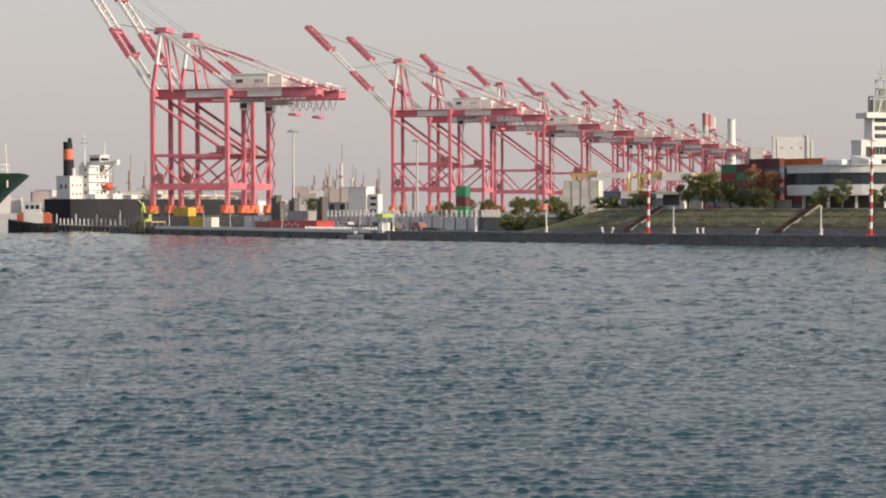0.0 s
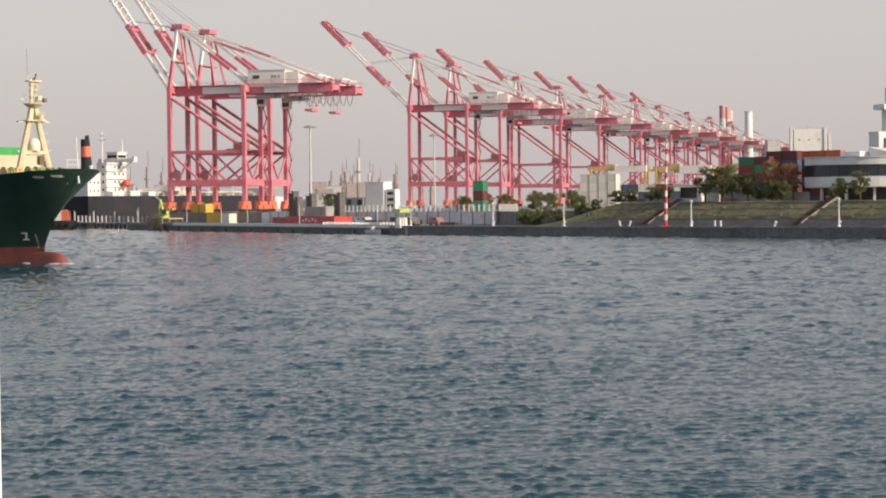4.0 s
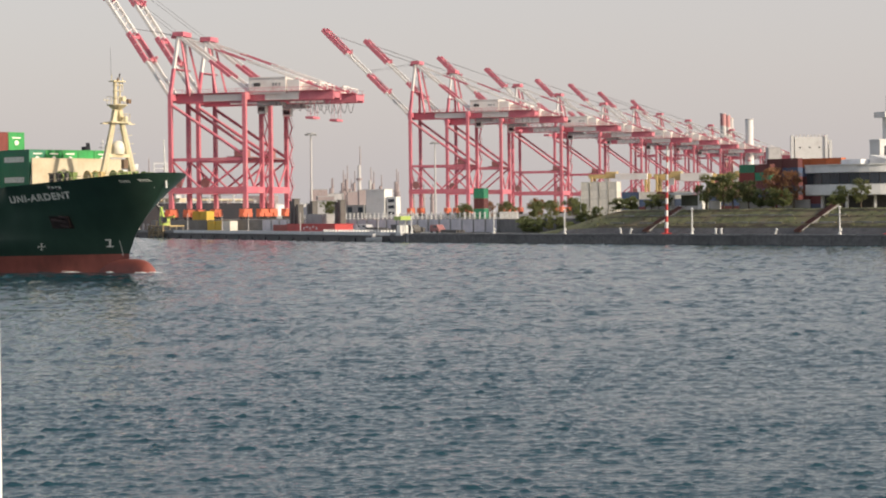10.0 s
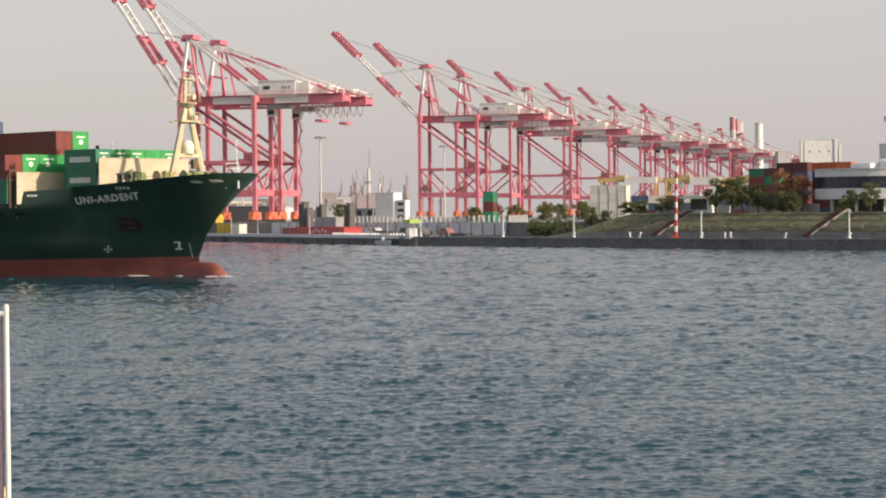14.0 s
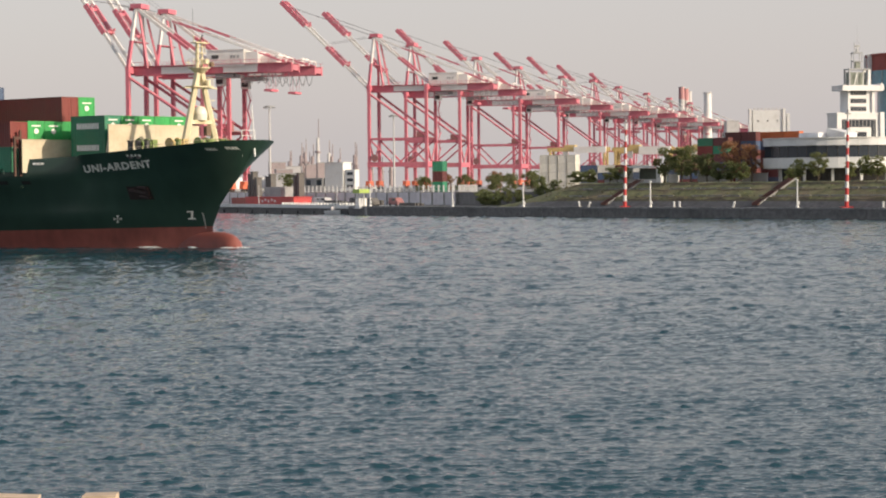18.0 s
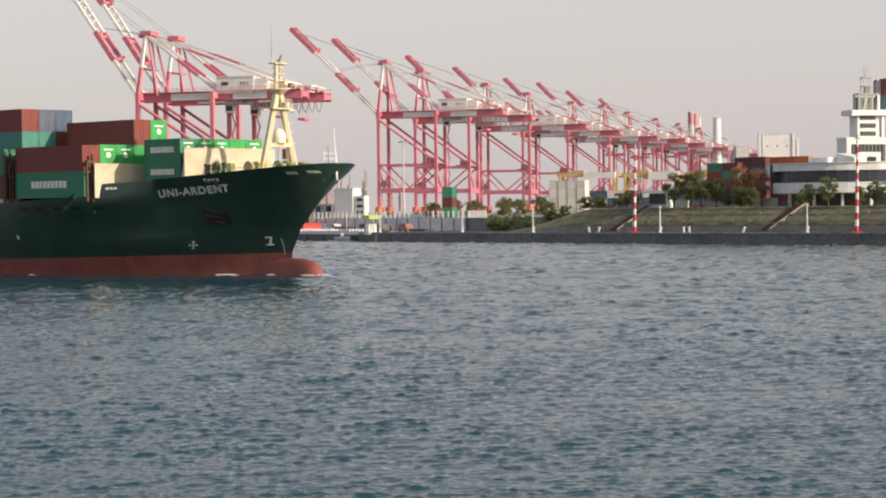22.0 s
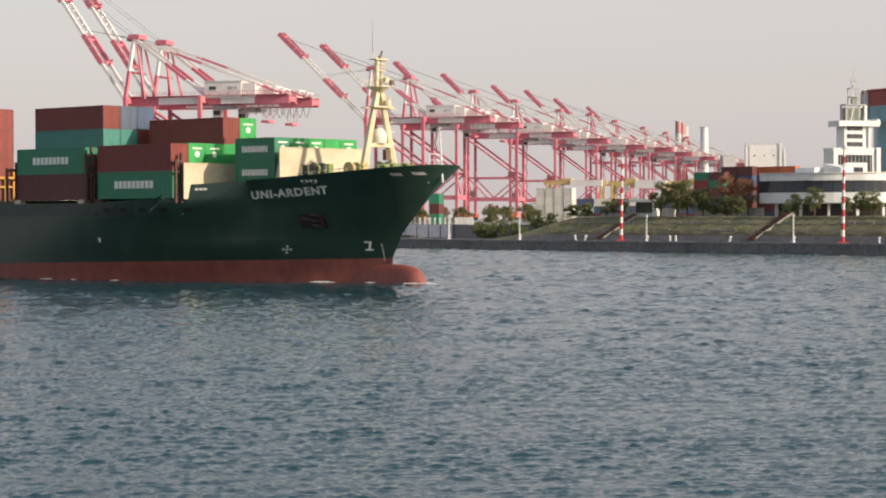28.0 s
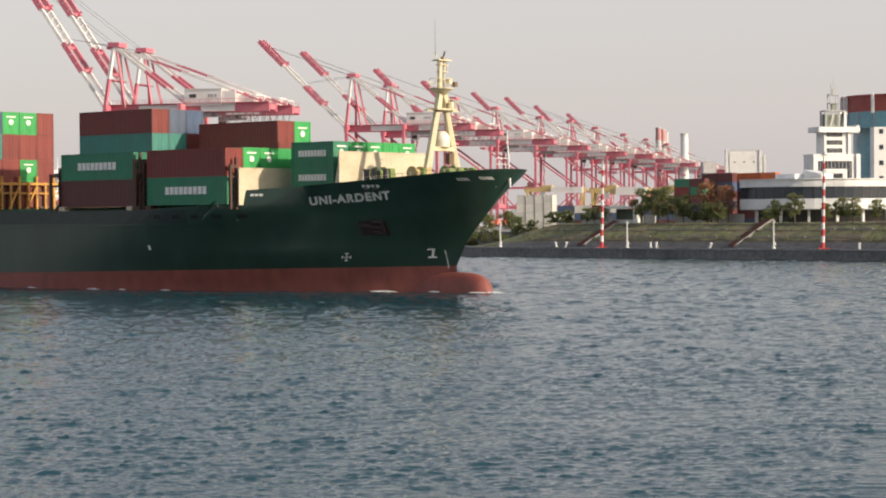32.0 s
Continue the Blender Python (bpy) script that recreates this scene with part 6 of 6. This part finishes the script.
def pier():
    root = thing("pier", "narrow concrete pier with pale posts along the basin", "pier")
    a, b = wharf(193, 6), Vector((-136, 790))
    d = (b - a).normalized()
    n = Vector((-d.y, d.x))
    for i in range(18):
        p, q = a + (b - a) * (i / 18), a + (b - a) * ((i + 0.97) / 18)
        part("deck_slab", Shape().bar((*p, 1.6), (*q, 1.6), 4.0, 0.4), CONCRETE, root)
        part("pile", Shape().tube((*(p + n * 1.0), -4), (*(p + n * 1.0), 1.4), 0.45, seg=8), WET_CONCRETE, root)
        part("post", Shape().tube((*p, 1.8), (*p, 4.0 + (1.6 if i % 5 == 2 else 0)), 0.28, seg=8), PALE_GREY, root, "pale post", True)


pier()


# ---- vessels at rest ----
LIFEBOAT_RED = mat("faded_red_boat_paint", (0.62, 0.10, 0.07), 0.5, vary=0.15)


def tanker():
    root = thing("tanker", "black-hulled tanker with a white bridge house at berth", "ship", pose(-125.8, 842, 0, 0, 0, 62))
    s = Shape()
    xs = [-28, -24, -14, 0, 60, 90, 104, 112]
    hb = [6, 9.5, 11, 11, 11, 9, 5, 0.2]
    pts = []
    for z, k in ((-3, 0.9), (5, 1.0), (11.2, 1.0)):
        pts += [(x, -b * k, z) for x, b in zip(xs, hb)] + [(x, b * k, z) for x, b in zip(xs[::-1], hb[::-1])]
    n = 16
    s.add(pts, [(j * n + i, j * n + (i + 1) % n, (j + 1) * n + (i + 1) % n, (j + 1) * n + i) for j in range(2) for i in range(n)] + [tuple(range(2 * n, 3 * n))])
    part("hull", s, TANKER_HULL, root, "black hull", True)
    part("poop_house", Shape().box((-19.3, 0, 15.3), (10.4, 6.4, 9.0)).box((-19.3, 0, 19.9), (11.0, 7.2, 0.25)), WHITE, root, "white poop house")
    for y in (-1.3, 1.0):
        part("port_window", Shape().box((-24.54, y, 16.0), (0.1, 0.8, 1.6)), GLASS_DARK, root)
    for k in range(4):
        for dz in (13.2, 16.4):
            part("port_window", Shape().box((-22.8 + k * 2.4, -3.24, dz), (0.7, 0.1, 0.8)), GLASS_DARK, root)
    part("bridge_house", Shape().box((-10.0, -3.7, 17.4), (12.6, 4.6, 13.4)).box((-6.6, -3.7, 25.8), (5.8, 5.0, 4.2)).box((-6.6, -3.7, 28.1), (6.4, 5.8, 0.3)), WHITE, root, "white bridge house")
    for dz in (13.6, 16.6, 19.6, 22.4):
        part("deck_edge", Shape().box((-9.8, -4.0, dz + 1.2), (13.6, 5.8, 0.2)), WHITE, root)
        for k in range(3):
            part("port_window", Shape().box((-11.0 + k * 2.6, -6.04, dz), (0.8, 0.1, 0.9)), GLASS_DARK, root)
        part("port_window", Shape().box((-16.34, -4.4, dz), (0.1, 0.8, 0.9)), GLASS_DARK, root)
    part("bridge_wing", Shape().box((-8.0, -5.2, 24.4), (3.0, 16.4, 0.4)).box((-9.4, -5.2, 25.1), (0.15, 16.4, 1.0)).bar((-8, -6.2, 20.5), (-8, -11.6, 24.2), 0.45).box((-8.0, -13.2, 25.5), (2.0, 1.2, 1.6)), WHITE, root)
    part("bridge_window", Shape().box((-9.54, -3.7, 26.5), (0.1, 4.4, 1.1)), GLASS_DARK, root)
    part("bridge_window", Shape().box((-6.6, -6.24, 26.5), (5, 0.1, 1.1)), GLASS_DARK, root)
    for x, y, h in ((-20.8, -2.2, 23.0), (-15.5, -2.2, 23.8)):
        part("vent", Shape().tube((x, y, 19.8), (x, y, h), 0.6, 0.6, 8), WHITE, root, "", True)
    for k in range(26):
        part("bulwark_post", Shape().box((-26 + k * 5.0, -11.0 if k < 22 else -8.5, 11.8), (0.3, 0.3, 1.4)), WHITE, root)
    funnel = part("funnel", Shape().tube((-18, 2, 19.8), (-18.9, 2, 33.2), 2.3, 1.7, 14).tube((-18.3, 1.4, 33), (-18.5, 1.4, 34.6), 0.8, 0.7, 10), TANKER_HULL, root, "black funnel with an orange band", True)
    part("band", Shape().tube((-18.44, 2, 26.4), (-18.71, 2, 30.4), 2.05, 1.87, 14), ORANGE, funnel, "orange band", True)
    part("mast", Shape().tube((-10, 0.7, 19), (-10, 0.7, 36), 0.4, 0.22, 8).bar((-10, -1.6, 33), (-10, 2.6, 33), 0.3).bar((-10, -0.6, 34.6), (-10, 1.8, 34.6), 0.25), WHITE, root)
    part("mast", Shape().tube((-5, -5.2, 28), (-5, -5.2, 33.5), 0.3, 0.15, 8), WHITE, root)
    part("lifeboat", Shape().ball((-7.0, -8.0, 16.0), 1.45, squash=0.95).ball((-5.8, -8.0, 16.0), 1.4, squash=0.95), LIFEBOAT_RED, root, "red lifeboat", True)
    part("davit", Shape().bar((-7.6, -6.0, 14.6), (-7.6, -8.2, 14.8), 0.3).bar((-4.6, -6.0, 14.6), (-4.6, -8.2, 14.8), 0.3).bar((-7.6, -6.0, 18), (-7.6, -8.2, 17.6), 0.3).bar((-4.6, -6.0, 18), (-4.6, -8.2, 17.6), 0.3), WHITE, root)
    part("deck_locker", Shape().box((-14, -7.5, 12.0), (5, 3, 2.0)).box((-2, -7, 12.1), (6, 4, 2.2)).box((10, -6, 11.9), (4, 5, 1.8)), WHITE, root)
    for x, h in ((6, 15), (22, 14), (40, 18), (58, 14), (76, 15)):
        part("derrick_post", Shape().tube((x, -2.5, 11), (x, -2.5, h), 0.35, seg=8).bar((x, -4.5, h - 0.4), (x, 4.5, h - 0.4), 0.3), WHITE, root)
    part("pipe_deck", Shape().tube((-2, 0, 12.6), (95, 0, 12.6), 0.5, seg=8).tube((-2, 1.6, 12.4), (95, 1.6, 12.4), 0.35, seg=8).box((30, 0, 12.4), (5, 18, 1.6)), CREAM, root)
    part("gangway", Shape().bar((8, -11.4, 10.8), (20, -12.5, 3.2), 0.6, 0.3), PALE_GREY, root)


tanker()


def tugboat():
    root = thing("tugboat", "small tug with black hull, white house and orange gear", "tugboat", pose(-125.7, 694, 0, 0, 0, 176))
    root.scale = (1.0, 1.0, 1.27)
    s = Shape()
    xs = [-7.6, -6.4, -2, 3, 6, 7.6, 8.4]
    hb = [2.0, 2.7, 3.0, 3.0, 2.4, 1.3, 0.1]
    pts = []
    for z, k, lift in ((-1, 0.82, 0), (0.9, 0.98, 0.0), (2.2, 1.0, 0.9)):
        pts += [(x, -b * k, z + lift * max(0, x) ** 2 / 60) for x, b in zip(xs, hb)] + [(x, b * k, z + lift * max(0, x) ** 2 / 60) for x, b in zip(xs[::-1], hb[::-1])]
    n = 14
    s.add(pts, [(j * n + i, j * n + (i + 1) % n, (j + 1) * n + (i + 1) % n, (j + 1) * n + i) for j in range(2) for i in range(n)] + [tuple(range(2 * n, 3 * n))])
    part("hull", s, TANKER_HULL, root, "black hull", True)
    for x in (-6, -4, -2, 0, 2, 4):
        for y in (-3.1, 3.1):
            part("tyre", Shape().tube((x, y - 0.15, 1.2), (x, y + 0.15, 1.2), 0.55, seg=12), RUBBER, root)
    part("deck_house", Shape().box((-0.4, 0, 3.4), (6.4, 4.0, 2.6)), WHITE, root)
    wheel = part("wheelhouse", Shape().prism([(-2.6, -1.7), (2.6, -1.7), (2.6, 1.7), (-2.6, 1.7)], 4.7, 7.3, ).box((0, 0, 7.45), (5.2, 3.8, 0.3)), WHITE, root, "white wheelhouse")
    for x in (-1.7, 0, 1.7):
        for y in (-1.73, 1.73):
            part("window", Shape().box((x, y, 6.3), (1.2, 0.06, 1.0)), GLASS_DARK, wheel)
    for x in (-4.6, 3.8):
        part("deck_gear", Shape().box((x, 0, 3.3), (2.4, 3.8, 2.6)).tube((x, -1.6, 4.2), (x, 1.6, 4.2), 0.8, seg=12), ORANGE, root, "orange deck gear")
    part("mast", Shape().tube((-0.6, 0, 7.5), (-0.6, 0, 10.4), 0.14, 0.08, 8).bar((-0.6, -0.9, 9.2), (-0.6, 0.9, 9.2), 0.12), WHITE, root)
    part("stay", Shape().bar((-0.8, -0.9, 7.5), (-4.6, -1.4, 4.2), 0.18).bar((-0.8, 0.9, 7.5), (-4.6, 1.4, 4.2), 0.18), DARK_STEEL, root)


tugboat()


# ---- on the near quay ----
def near_railing():
    root = thing("railing", "white tubular railing end with a dull mauve mesh panel", "railing", pose(-4.155, 20.0, 3.8))
    part("post", Shape().tube((0, 0, 0), (0, 0, 2.425), 0.026, seg=12).ball((0, 0, 2.425), 0.026, 10, 4), WHITE, root, "white round post", True)
    part("rail", Shape().tube((0, 0, 2.36), (-1.6, 0, 2.36), 0.024, seg=10), WHITE, root, "", True)
    part("rail", Shape().tube((0, 0, 0.25), (-1.6, 0, 0.25), 0.022, seg=10), WHITE, root, "", True)
    part("panel", Shape().box((-0.82, 0.0, 1.30), (1.56, 0.008, 2.06)), MAUVE, root, "dull mauve panel")
    part("post", Shape().tube((-1.6, 0, 0), (-1.6, 0, 2.425), 0.026, seg=12), WHITE, root, "white round post", True)
    part("foot", Shape().tube((0, 0, 0), (0, 0, 0.03), 0.09, seg=12), GREY_PAINT, root)


MAUVE = mat("mauve_mesh", (0.20, 0.15, 0.18), 0.8, grain=20, vary=0.2)
near_railing()
cap = thing("yellow_post", "short yellow post at the quay edge", "post", pose(-4.30, 20.3, 3.8))
part("tube", Shape().tube((0, 0, 0), (0, 0, 0.62), 0.10, seg=14), YELLOW, cap, "", True)
part("cap", Shape().ball((0, 0, 0.62), 0.10, 12, 4, 0.0), YELLOW, cap, "", True)
BEIGE_TIMBER = mat("beige_weathered_timber", (0.55, 0.42, 0.30), 0.8, grain=6, vary=0.2, stain=(0.35, 0.26, 0.18), stain_size=2.0)
kerb = thing("quay_kerb", "worn beige timber kerb pieces at the quay edge", "kerb", pose(0, 20.0, 3.8))
part("plank", Shape().prism([(-4.9, -0.12), (-3.40, -0.12), (-3.40, 0.12), (-4.9, 0.12)], -0.01, [0.44, 0.375, 0.375, 0.44]), BEIGE_TIMBER, kerb)
part("plank", Shape().prism([(-2.98, -0.12), (-2.67, -0.12), (-2.67, 0.12), (-2.98, 0.12)], -0.01, [0.385, 0.39, 0.39, 0.385]), BEIGE_TIMBER, kerb)


# ---- what moves ----
def ship_pose(t):
    """The ship's way: nearly straight, gathering a little speed and turning very slightly."""
    dt = t - 16
    run = 2.785 * dt + 0.00242 * dt * dt
    head = radians(47.37)
    return pose(-21.92 + math.sin(head) * run, 243.47 - math.cos(head) * run, 0.0184 * dt, 0, 0, -90 + 47.37 - 0.0198 * dt)


def motions():
    times = (0, 4, 8, 12, 16, 20, 24, 28, 32)
    walk(ship, [(t, ship_pose(t)) for t in times])
    for ob, m in ABOARD:
        walk(ob, [(t, ship_pose(t) @ m) for t in times])
    for ob, m in AFLOAT:
        walk(ob, [(t, Matrix.Translation((0, 0, -0.0184 * (t - 16))) @ ship_pose(t) @ m) for t in times])
    walk(SEA, [(0, pose(2.5, 2, 0)), (16, pose(0, 0, 0)), (32, pose(-2.5, -2, 0))])


motions()
